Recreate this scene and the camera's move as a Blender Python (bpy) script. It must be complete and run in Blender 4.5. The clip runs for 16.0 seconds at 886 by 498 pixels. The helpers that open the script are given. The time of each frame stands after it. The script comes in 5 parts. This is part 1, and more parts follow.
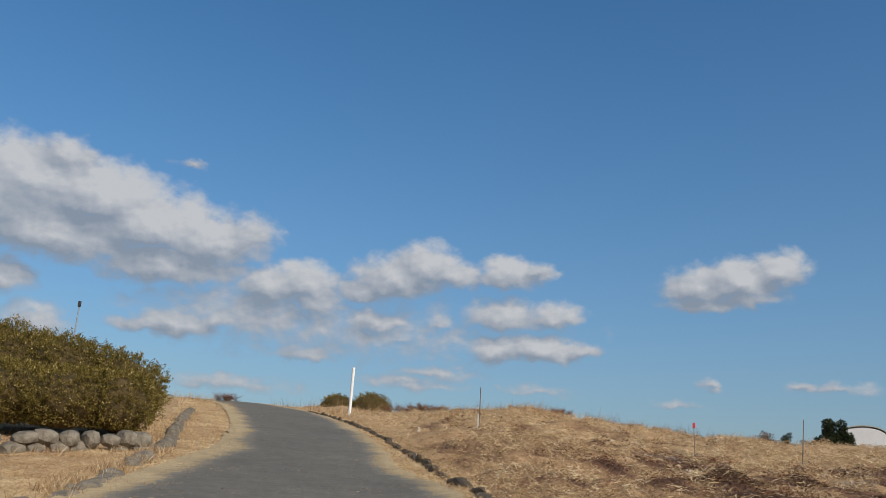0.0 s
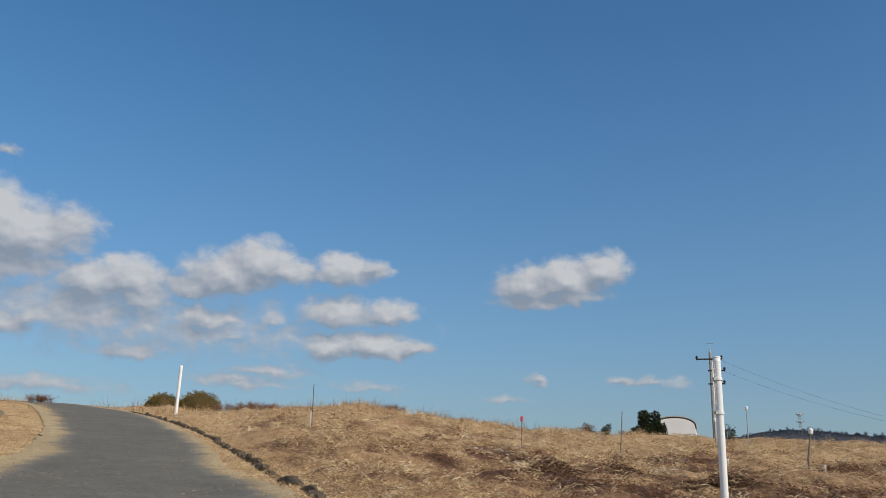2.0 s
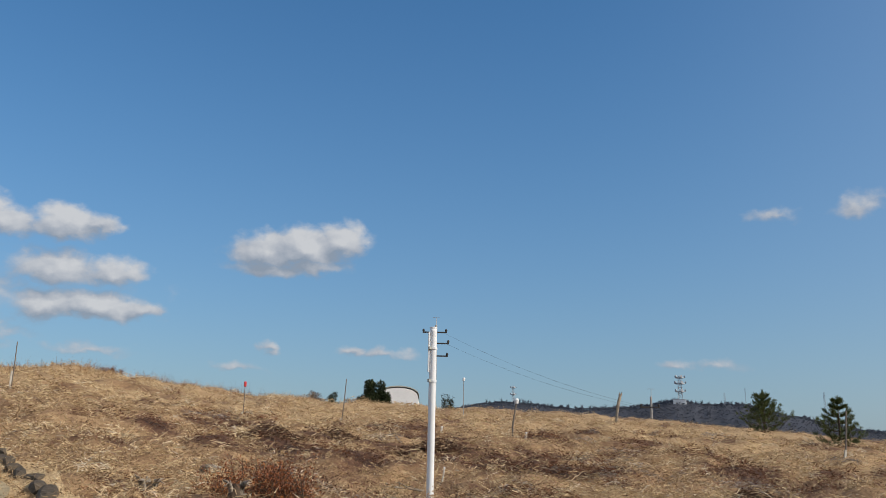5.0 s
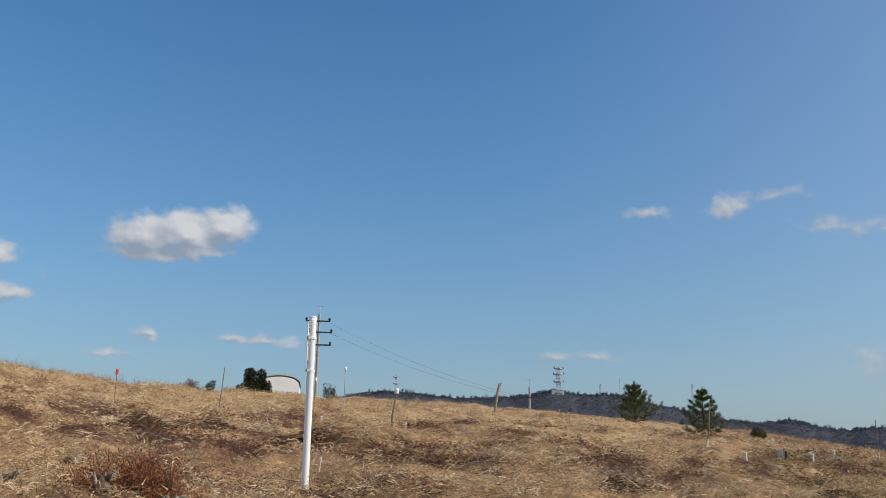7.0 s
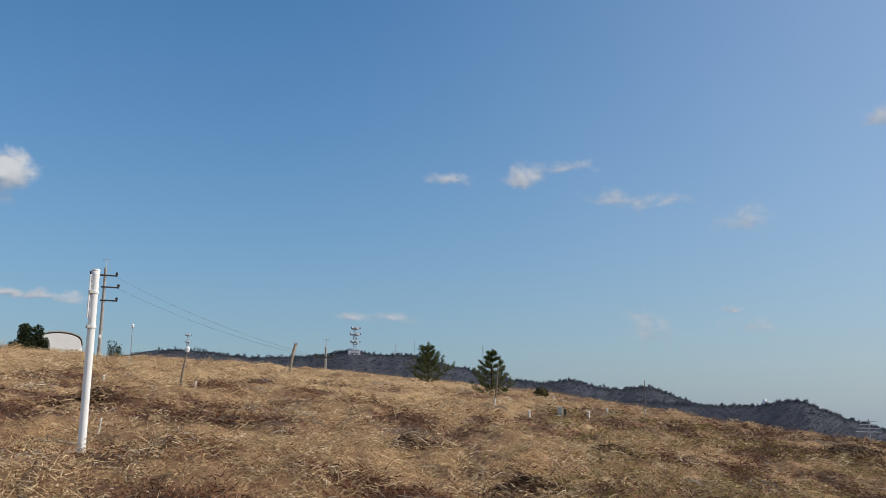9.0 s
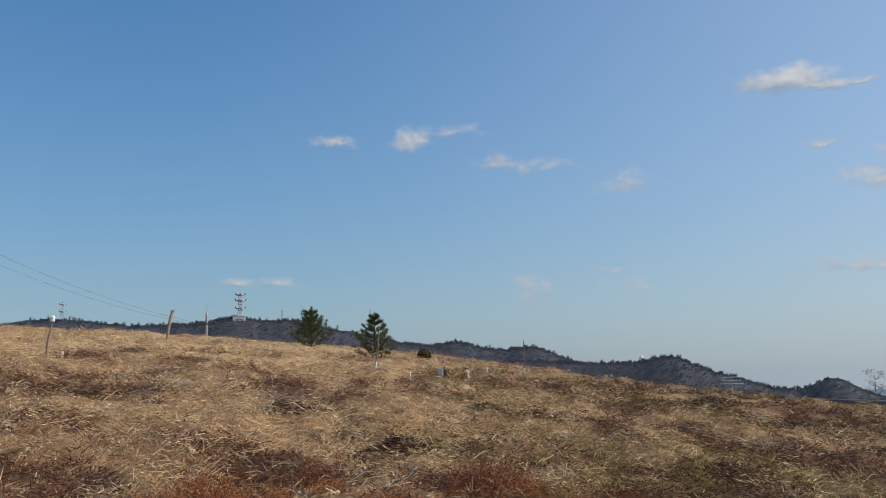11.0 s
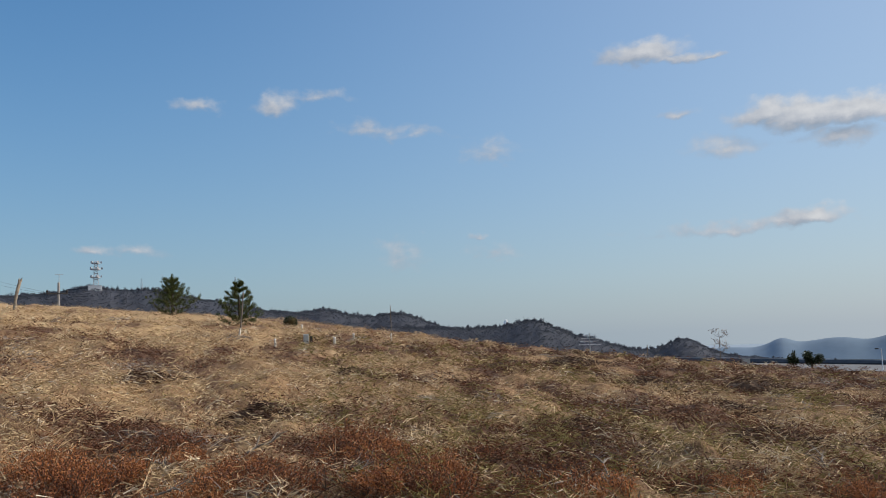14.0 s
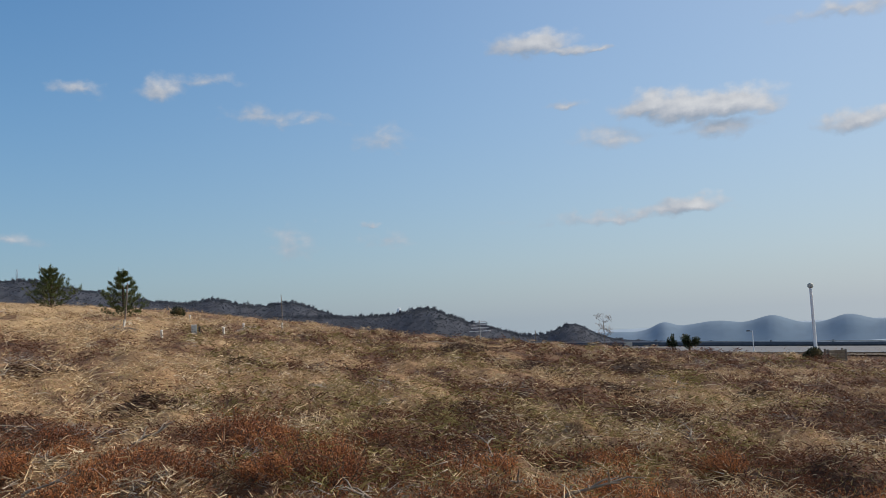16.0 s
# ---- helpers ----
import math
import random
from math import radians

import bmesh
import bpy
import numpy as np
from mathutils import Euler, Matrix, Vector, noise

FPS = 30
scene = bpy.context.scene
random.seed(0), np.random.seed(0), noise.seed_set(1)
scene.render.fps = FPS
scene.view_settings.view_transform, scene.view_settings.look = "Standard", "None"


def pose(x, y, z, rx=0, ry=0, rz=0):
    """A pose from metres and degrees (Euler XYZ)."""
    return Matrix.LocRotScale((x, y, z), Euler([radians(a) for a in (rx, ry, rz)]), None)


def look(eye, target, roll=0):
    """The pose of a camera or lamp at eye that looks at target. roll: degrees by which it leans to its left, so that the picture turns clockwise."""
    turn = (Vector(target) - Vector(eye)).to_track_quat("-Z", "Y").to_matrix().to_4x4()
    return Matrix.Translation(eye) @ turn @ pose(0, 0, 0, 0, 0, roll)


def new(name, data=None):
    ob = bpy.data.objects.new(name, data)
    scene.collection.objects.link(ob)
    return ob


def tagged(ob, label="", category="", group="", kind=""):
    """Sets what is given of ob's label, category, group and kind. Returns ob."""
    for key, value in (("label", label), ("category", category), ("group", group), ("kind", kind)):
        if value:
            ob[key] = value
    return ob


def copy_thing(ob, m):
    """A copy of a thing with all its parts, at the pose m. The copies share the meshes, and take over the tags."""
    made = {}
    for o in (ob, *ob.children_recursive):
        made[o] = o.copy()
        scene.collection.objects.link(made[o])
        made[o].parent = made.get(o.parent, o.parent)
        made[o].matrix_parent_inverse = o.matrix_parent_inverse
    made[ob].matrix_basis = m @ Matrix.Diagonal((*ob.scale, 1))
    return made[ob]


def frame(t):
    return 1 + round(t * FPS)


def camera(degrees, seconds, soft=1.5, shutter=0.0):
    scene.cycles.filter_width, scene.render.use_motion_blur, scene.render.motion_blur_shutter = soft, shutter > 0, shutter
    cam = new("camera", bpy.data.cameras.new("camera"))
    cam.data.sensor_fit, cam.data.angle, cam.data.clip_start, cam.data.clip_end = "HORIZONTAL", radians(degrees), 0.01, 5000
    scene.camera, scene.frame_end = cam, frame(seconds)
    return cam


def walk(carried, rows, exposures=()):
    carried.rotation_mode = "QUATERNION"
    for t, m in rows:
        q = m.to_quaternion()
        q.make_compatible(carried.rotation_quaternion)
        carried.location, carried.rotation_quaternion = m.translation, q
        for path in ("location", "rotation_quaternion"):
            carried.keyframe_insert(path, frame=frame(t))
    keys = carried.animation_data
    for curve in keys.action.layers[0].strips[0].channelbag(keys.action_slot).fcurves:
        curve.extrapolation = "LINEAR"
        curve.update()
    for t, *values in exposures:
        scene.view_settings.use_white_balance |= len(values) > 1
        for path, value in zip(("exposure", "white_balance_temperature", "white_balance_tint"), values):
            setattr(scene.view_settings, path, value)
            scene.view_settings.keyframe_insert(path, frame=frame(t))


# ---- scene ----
cam = camera(53.06, 16.0, soft=0.85)
PATH = [
    (0.0, pose(-0.000, -0.000, 1.600, 104.91, -3.03, 3.02)),
    (0.5, pose(-0.024, 0.082, 1.609, 105.31, -1.86, -0.44)),
    (1.0, pose(-0.026, 0.119, 1.618, 105.31, -1.81, -3.03)),
    (1.5, pose(-0.001, 0.105, 1.610, 105.21, -1.36, -5.06)),
    (2.0, pose(0.001, 0.052, 1.592, 105.10, -1.19, -7.43)),
    (2.5, pose(0.014, 0.029, 1.575, 104.89, -2.10, -10.21)),
    (3.0, pose(0.038, 0.031, 1.563, 104.52, -1.71, -12.70)),
    (3.5, pose(0.092, 0.058, 1.572, 104.03, -1.56, -15.45)),
    (4.0, pose(0.110, 0.049, 1.555, 103.79, -1.48, -18.72)),
    (4.5, pose(0.135, 0.068, 1.551, 103.59, -1.21, -21.91)),
    (7.0, pose(0.207, 0.021, 1.565, 102.92, -0.94, -32.01)),
    (7.5, pose(0.209, 0.013, 1.565, 102.55, -0.59, -33.93)),
    (8.0, pose(0.215, 0.050, 1.572, 102.26, -0.80, -36.02)),
    (8.5, pose(0.241, 0.113, 1.586, 101.65, -0.72, -39.36)),
    (9.0, pose(0.284, 0.108, 1.568, 100.55, -0.54, -44.98)),
    (9.5, pose(0.340, 0.085, 1.569, 99.49, -0.97, -48.07)),
    (12.0, pose(0.469, -0.053, 1.543, 97.56, 2.29, -54.24)),
    (12.5, pose(0.465, -0.058, 1.530, 97.03, 2.17, -55.58)),
    (13.0, pose(0.456, -0.070, 1.523, 96.53, 2.06, -57.12)),
    (13.5, pose(0.454, -0.047, 1.523, 96.21, 2.02, -58.75)),
    (14.0, pose(0.472, -0.049, 1.521, 95.80, 2.15, -60.54)),
    (14.5, pose(0.468, -0.066, 1.529, 95.50, 2.70, -62.49)),
    (15.0, pose(0.439, -0.094, 1.519, 95.20, 2.67, -64.43)),
    (15.5, pose(0.404, -0.136, 1.518, 94.94, 2.65, -66.14)),
    (16.0, pose(0.333, -0.167, 1.508, 94.74, 2.96, -67.41)),
]
walk(cam, PATH, [(0.0, -0.17), (1.0, -0.17), (2.5, -0.11), (4.5, -0.05), (7.0, 0.04), (9.0, 0.03), (12.5, 0.07), (16.0, 0.06)])

# ---- world, sun, exposure ----
SUN_AZ, SUN_EL = 134.0, 33.0          # degrees clockwise from +y, and above the horizon
scene.view_settings.exposure = 0.0


def build_world():
    w = bpy.data.worlds.new("sky")
    scene.world = w
    w.use_nodes = True
    nt = w.node_tree
    nt.nodes.clear()
    nd, ln = nt.nodes.new, nt.links.new

    def math(op, a, b=None, c=None, clamp=False):
        n = nd("ShaderNodeMath")
        n.operation, n.use_clamp = op, clamp
        for i, v in enumerate((a, b, c)):
            if v is None:
                continue
            if isinstance(v, (int, float)):
                n.inputs[i].default_value = v
            else:
                ln(v, n.inputs[i])
        return n.outputs[0]

    sky = nd("ShaderNodeTexSky")
    sky.sky_type, sky.sun_disc = "NISHITA", False
    sky.sun_elevation, sky.sun_rotation = radians(SUN_EL), radians(SUN_AZ)
    sky.air_density, sky.dust_density, sky.ozone_density, sky.altitude = 1.0, 0.35, 3.0, 250
    hsv = nd("ShaderNodeHueSaturation")
    hsv.inputs["Saturation"].default_value = 1.27
    hsv.inputs["Hue"].default_value = 0.498
    ln(sky.outputs[0], hsv.inputs["Color"])
    bg = nd("ShaderNodeBackground")
    bg.inputs[1].default_value = SKY_STRENGTH
    tc = nd("ShaderNodeTexCoord")
    sep = nd("ShaderNodeSeparateXYZ")
    ln(tc.outputs["Generated"], sep.inputs[0])
    az = math("MULTIPLY", math("ARCTAN2", sep.outputs[0], sep.outputs[1]), 57.29578)
    el = math("MULTIPLY", math("ARCSINE", sep.outputs[2]), 57.29578)
    # winter haze greys the sky towards the horizon, all round
    haze = nd("ShaderNodeMix")
    haze.data_type = "RGBA"
    ln(math("MULTIPLY", math("EXPONENT", math("MULTIPLY", math("MAXIMUM", el, 0.0), -0.07)), 0.88), haze.inputs["Factor"])
    ln(hsv.outputs[0], haze.inputs["A"])
    haze.inputs["B"].default_value = (*[c / SKY_STRENGTH for c in HAZE], 1)
    # a thin milky veil of high cloud thickens towards the sun's side
    veil = nd("ShaderNodeMix")
    veil.data_type = "RGBA"
    rise = nd("ShaderNodeMapRange")
    rise.interpolation_type = "SMOOTHSTEP"
    rise.inputs["From Min"].default_value, rise.inputs["From Max"].default_value = 30.0, 125.0
    rise.inputs["To Max"].default_value = 0.62
    ln(math("ABSOLUTE", az), rise.inputs[0])
    ln(rise.outputs[0], veil.inputs["Factor"])
    ln(haze.outputs["Result"], veil.inputs["A"])
    veil.inputs["B"].default_value = (*[c / SKY_STRENGTH for c in VEIL], 1)
    ln(veil.outputs["Result"], bg.inputs[0])
    com = nd("ShaderNodeCombineXYZ")
    ln(az, com.inputs[0])
    ln(el, com.inputs[1])
    # billows at two scales bend the outlines
    def fbm(scale, detail, rough, off=(0, 0, 0), squash=1.0):
        mp = nd("ShaderNodeMapping")
        mp.inputs["Location"].default_value = off
        mp.inputs["Scale"].default_value = (1, squash, 1)
        ln(com.outputs[0], mp.inputs[0])
        n = nd("ShaderNodeTexNoise")
        n.inputs["Scale"].default_value, n.inputs["Detail"].default_value, n.inputs["Roughness"].default_value = scale, detail, rough
        ln(mp.outputs[0], n.inputs["Vector"])
        return n
    warp = fbm(0.55, 5, 0.52, squash=1.4)
    vm = nd("ShaderNodeVectorMath")
    vm.operation = "MULTIPLY_ADD"
    ln(warp.outputs["Color"], vm.inputs[0])
    vm.inputs[1].default_value = (2.0, 1.5, 0)
    ln(com.outputs[0], vm.inputs[2])
    sh = nd("ShaderNodeVectorMath")
    sh.operation = "SUBTRACT"
    ln(vm.outputs[0], sh.inputs[0])
    sh.inputs[1].default_value = (1.0, 0.75, 0)
    top = low = None
    for a, e, hw, hh, k in PUFFS:
        k = k * (0.72 if 40 < a < 70 else 0.85 if a > 70 else 1.0)
        mp = nd("ShaderNodeMapping")
        mp.inputs["Location"].default_value = (-a / hw, -e / hh, 0)
        mp.inputs["Scale"].default_value = (1 / hw, 1 / hh, 0)
        ln(sh.outputs[0], mp.inputs[0])
        # flat bases: below its middle a puff thins out sooner
        fl = nd("ShaderNodeVectorMath")
        fl.operation = "MULTIPLY"
        ln(mp.outputs[0], fl.inputs[0])
        fl.inputs[1].default_value = (1, -1.5, 0)
        mp = nd("ShaderNodeVectorMath")
        mp.operation = "MAXIMUM"
        ln(fl.inputs[0].links[0].from_socket, mp.inputs[0])
        ln(fl.outputs[0], mp.inputs[1])
        low_at = fl.inputs[0].links[0].from_socket
        l1 = nd("ShaderNodeVectorMath")
        l1.operation = "LENGTH"
        ln(mp.outputs[0], l1.inputs[0])
        dn = nd("ShaderNodeVectorMath")
        dn.operation = "DISTANCE"
        ln(low_at, dn.inputs[0])
        dn.inputs[1].default_value = (-0.2, -0.55, 0)
        v1 = math("MULTIPLY_ADD", l1.outputs["Value"], -k, k)
        v2 = math("MULTIPLY_ADD", dn.outputs["Value"], -k, k)
        top = v1 if top is None else math("MAXIMUM", top, v1)
        low = v2 if low is None else math("MAXIMUM", low, v2)
    fine = fbm(0.8, 5, 0.52, (7, 3, 0), 1.4)
    fine2 = fbm(0.8, 5, 0.52, (6.8, 2.6, 0), 1.4)
    grain = math("MULTIPLY_ADD", fine.outputs[0], 0.8, -0.31)
    dens = math("ADD", top, grain)
    mr = nd("ShaderNodeMapRange")
    mr.interpolation_type = "SMOOTHSTEP"
    mr.inputs["From Min"].default_value, mr.inputs["From Max"].default_value = -0.05, 0.58
    ln(dens, mr.inputs[0])
    alpha = math("MULTIPLY", mr.outputs[0], 0.93)
    # light from above: the upper, sunward side is white, the underside grey
    relief = math("SUBTRACT", fine.outputs[0], fine2.outputs[0])
    lit = math("ADD", math("MULTIPLY", math("SUBTRACT", top, low), 1.0), math("MULTIPLY", relief, 0.9))
    ramp = nd("ShaderNodeValToRGB")
    r = ramp.color_ramp
    r.elements[0].position, r.elements[0].color = 0.0, (0.34, 0.40, 0.49, 1)
    r.elements[1].position, r.elements[1].color = 1.0, (0.78, 0.79, 0.81, 1)
    mid = r.elements.new(0.5)
    mid.color = (0.54, 0.575, 0.64, 1)
    ln(math("MULTIPLY_ADD", lit, 0.9, 0.42, True), ramp.inputs[0])
    cb = nd("ShaderNodeBackground")
    ln(ramp.outputs[0], cb.inputs[0])
    cb.inputs[1].default_value = CLOUD_STRENGTH
    mix = nd("ShaderNodeMixShader")
    ln(alpha, mix.inputs[0])
    ln(bg.outputs[0], mix.inputs[1])
    ln(cb.outputs[0], mix.inputs[2])
    out = nd("ShaderNodeOutputWorld")
    ln(mix.outputs[0], out.inputs[0])


SKY_STRENGTH, CLOUD_STRENGTH = 0.134, 0.80
HAZE = (0.186, 0.277, 0.378)
VEIL = (0.54, 0.585, 0.632)
# clouds: middle of each puff (degrees round from +y, degrees up), half width, half height, density
PUFFS = []
PUFFS += [(-29.9, 16.4, 5.7, 2.55, 1.3), (-31.6, 15.1, 6.1, 4.01, 1.3), (-25.9, 15.8, 4.9, 2.55, 1.3), (-22.3, 14.6, 5.3, 2.74, 1.2), (-18.8, 14, 4.1, 2.19, 1.2), (-21.3, 12.2, 5.9, 1.84, 1), (-28.1, 13.3, 6.8, 2.55, 1.2)]
PUFFS += [(-16.7, 14.6, 2.4, 1.64, 0.8), (-28.2, 17.9, 2, 1.43, 1), (-30.7, 10.3, 2.3, 1.43, 0.9), (-20.6, 18.6, 1, 0.44, 0.5), (-28.5, 8, 2.3, 1.43, 0.7), (-14.8, 11.6, 2.7, 1.64, 1.1), (-12.7, 11.9, 3.2, 1.64, 1.1)]
PUFFS += [(-11.9, 10.7, 2.3, 1.22, 0.9), (-6.8, 12.6, 3.6, 1.84, 1.1), (-4.7, 13.6, 2.7, 1.84, 1.1), (-3.1, 13.1, 2.7, 1.43, 1), (-9, 11.7, 2.3, 1.22, 0.9), (0.6, 13.3, 2.7, 1.43, 1.1), (2.5, 13.4, 1.6, 0.74, 0.8)]
PUFFS += [(-20.5, 8.7, 3.5, 1.31, 1), (-22.5, 8.5, 2.3, 0.82, 0.7), (-18.1, 9.1, 1.9, 1.02, 0.8), (-7.8, 9.9, 3.2, 1.02, 0.8), (-3.7, 10, 1.5, 0.73, 0.5), (0.3, 10.6, 2.9, 1.43, 1), (3.6, 10.7, 2.3, 1.14, 0.9)]
PUFFS += [(0.1, 8.4, 2.3, 1.22, 1), (3, 8.6, 3.5, 1.14, 1.1), (5.5, 8.6, 1.6, 0.74, 0.8), (-12.3, 7.5, 2.3, 0.82, 0.7), (-6.2, 8.8, 1.5, 0.51, 0.5), (-17, 5.4, 4.8, 0.66, 0.5), (-3.9, 6.8, 3.3, 0.55, 0.5)]
PUFFS += [(-5.7, 6.1, 3.7, 0.51, 0.45), (2.7, 6.1, 2.6, 0.36, 0.35), (-15.7, 9.7, 8.1, 2.55, 0.52), (-9.5, 9.1, 12.2, 2.55, 0.37), (12.9, 12.7, 2.7, 1.64, 1), (15.3, 13.1, 3.2, 1.64, 1.1), (17.6, 13.7, 2, 1.43, 1.1)]
PUFFS += [(13.2, 11.7, 3, 0.73, 0.6), (15.9, 12, 2.3, 0.82, 0.7), (13.3, 6.8, 0.7, 0.44, 0.6), (18.6, 6.6, 0.9, 0.44, 0.6), (20.7, 6.5, 2.2, 0.44, 0.5), (11.4, 5.4, 1.8, 0.36, 0.4), (38.8, 6.1, 1.1, 0.36, 0.4)]
PUFFS += [(41.5, 6, 1.8, 0.36, 0.35), (45.3, 14.9, 1.5, 0.51, 0.5), (50.3, 15.1, 1.4, 0.95, 0.7), (52.8, 15.6, 1.9, 0.36, 0.35), (56.5, 13.6, 2.3, 0.51, 0.35), (59, 13.2, 2.2, 0.36, 0.25), (64.2, 11.8, 1.5, 0.8, 0.35)]
PUFFS += [(58.2, 5.4, 1.1, 1.09, 0.3), (63.1, 6.5, 0.6, 0.26, 0.6), (64.1, 5.3, 1.3, 0.58, 0.3), (74.3, 17.2, 3.1, 1.04, 0.9), (76.8, 16.7, 2.3, 0.51, 0.7), (78.6, 16.6, 1.1, 0.29, 0.6), (76.3, 13.3, 1.3, 0.29, 0.45)]
PUFFS += [(78.8, 11.1, 2.2, 0.8, 0.45), (81.5, 12.7, 2.6, 1.14, 0.9), (83.8, 12.4, 3.4, 1.33, 1.05), (86.5, 12.3, 3.4, 1.33, 1.1), (85.5, 11, 2.2, 0.8, 0.6), (83.6, 6.5, 2.2, 0.75, 0.9), (82, 6.2, 2.2, 0.51, 0.6)]
PUFFS += [(79.1, 6.1, 5.1, 0.44, 0.4), (93.4, 10.5, 2.6, 0.86, 0.85), (93.3, 16.9, 3.4, 0.58, 0.5)]
build_world()

sun = new("sun", bpy.data.lights.new("sun", "SUN"))
sun.data.energy, sun.data.angle, sun.data.color = 4.1, radians(0.55), (1.0, 0.90, 0.76)
sun.matrix_world = look((0, 0, 0), (-math.sin(radians(SUN_AZ)) * math.cos(radians(SUN_EL)), -math.cos(radians(SUN_AZ)) * math.cos(radians(SUN_EL)), -math.sin(radians(SUN_EL))))


# ---- materials ----
def material(name, base, second=None, scale=4.0, rough=0.85, bump=0.0, bump_scale=30.0, metal=0.0, third=None, spots=1.0, coord="Object"):
    """A surface of two or three colours mixed by coarse and fine noise, with a fine relief."""
    m = bpy.data.materials.new(name)
    m.use_nodes = True
    nt = m.node_tree
    nd, ln = nt.nodes.new, nt.links.new
    b = nt.nodes["Principled BSDF"]
    b.inputs["Roughness"].default_value, b.inputs["Metallic"].default_value = rough, metal
    b.inputs["Specular IOR Level"].default_value = 0.3
    tc = nd("ShaderNodeTexCoord")
    n1 = nd("ShaderNodeTexNoise")
    n1.inputs["Scale"].default_value, n1.inputs["Detail"].default_value = scale, 8
    ln(tc.outputs[coord], n1.inputs["Vector"])
    r = nd("ShaderNodeValToRGB")
    r.color_ramp.elements[0].position, r.color_ramp.elements[1].position = 0.35, 0.65
    r.color_ramp.elements[0].color, r.color_ramp.elements[1].color = (*base, 1), (*(second or [c * 0.75 for c in base]), 1)
    if third:
        e = r.color_ramp.elements.new(0.8)
        e.color = (*third, 1)
    ln(n1.outputs[0], r.inputs[0])
    n2 = nd("ShaderNodeTexNoise")
    n2.inputs["Scale"].default_value, n2.inputs["Detail"].default_value = scale * 9, 4
    ln(tc.outputs[coord], n2.inputs["Vector"])
    mx = nd("ShaderNodeMix")
    mx.data_type, mx.blend_type = "RGBA", "MULTIPLY"
    mx.inputs["Factor"].default_value = 0.5 * spots
    ln(r.outputs[0], mx.inputs["A"])
    r2 = nd("ShaderNodeValToRGB")
    r2.color_ramp.elements[0].position, r2.color_ramp.elements[1].position = 0.3, 0.6
    r2.color_ramp.elements[0].color, r2.color_ramp.elements[1].color = (0.45, 0.45, 0.45, 1), (1, 1, 1, 1)
    ln(n2.outputs[0], r2.inputs[0])
    ln(r2.outputs[0], mx.inputs["B"])
    ln(mx.outputs["Result"], b.inputs["Base Color"])
    if bump:
        n3 = nd("ShaderNodeTexNoise")
        n3.inputs["Scale"].default_value, n3.inputs["Detail"].default_value = bump_scale, 6
        ln(tc.outputs[coord], n3.inputs["Vector"])
        bp = nd("ShaderNodeBump")
        bp.inputs["Strength"].default_value, bp.inputs["Distance"].default_value = bump, 0.02
        ln(n3.outputs[0], bp.inputs["Height"])
        ln(bp.outputs[0], b.inputs["Normal"])
    return m


def blade_material(name, stops, rough=0.7, through_light=0.0):
    """Leaves, straw and twigs: the colour of each blade is looked up from its own 'tint'."""
    m = bpy.data.materials.new(name)
    m.use_nodes = True
    nt = m.node_tree
    nd, ln = nt.nodes.new, nt.links.new
    b = nt.nodes["Principled BSDF"]
    b.inputs["Roughness"].default_value = rough
    b.inputs["Specular IOR Level"].default_value = 0.2
    at = nd("ShaderNodeAttribute")
    at.attribute_name = "tint"
    r = nd("ShaderNodeValToRGB")
    el = r.color_ramp.elements
    el[0].position, el[0].color = stops[0][0], (*stops[0][1], 1)
    el[1].position, el[1].color = stops[-1][0], (*stops[-1][1], 1)
    for p, c in stops[1:-1]:
        el.new(p).color = (*c, 1)
    ln(at.outputs["Fac"], r.inputs[0])
    ln(r.outputs[0], b.inputs["Base Color"])
    if through_light:
        tr = nd("ShaderNodeBsdfTranslucent")
        ln(r.outputs[0], tr.inputs[0])
        mx = nd("ShaderNodeMixShader")
        mx.inputs[0].default_value = through_light
        ln(b.outputs[0], mx.inputs[1])
        ln(tr.outputs[0], mx.inputs[2])
        ln(mx.outputs[0], nt.nodes["Material Output"].inputs[0])
    return m


M_KERB = material("dark_kerb_stone", (0.07, 0.055, 0.04), (0.16, 0.12, 0.08), 3, 0.95, 0.8, 20)
M_STONE = material("grey_field_stone", (0.13, 0.11, 0.085), (0.27, 0.235, 0.185), 5, 0.9, 0.7, 25)
M_WHITE = material("white_painted_pipe", (0.82, 0.83, 0.84), (0.74, 0.75, 0.76), 3, 0.35, spots=0.15)
M_STAKE = material("weathered_white_stake", (0.70, 0.66, 0.58), (0.52, 0.47, 0.40), 12, 0.8)
M_ROD = material("grey_weathered_rod", (0.24, 0.20, 0.16), (0.16, 0.13, 0.11), 8, 0.8)
M_METAL = material("galvanised_steel", (0.45, 0.46, 0.47), (0.36, 0.37, 0.38), 5, 0.45, metal=0.7)
M_CONCRETE = material("utility_pole_concrete", (0.40, 0.39, 0.38), (0.30, 0.29, 0.28), 3, 0.9)
M_DARK = material("dark_insulator", (0.03, 0.03, 0.035), (0.06, 0.055, 0.05), 10, 0.6)
M_RED = material("red_plastic_marker", (0.70, 0.06, 0.06), (0.55, 0.04, 0.05), 10, 0.5)
M_BARK = material("pine_bark", (0.13, 0.09, 0.06), (0.07, 0.05, 0.04), 12, 0.95, 0.6, 40)
M_DEAD = material("bleached_dead_wood", (0.36, 0.305, 0.24), (0.21, 0.175, 0.14), 9, 0.9, 0.6, 40)
M_WALLW = material("white_render_wall", (0.82, 0.83, 0.84), (0.76, 0.77, 0.78), 0.6, 0.7, spots=0.15)
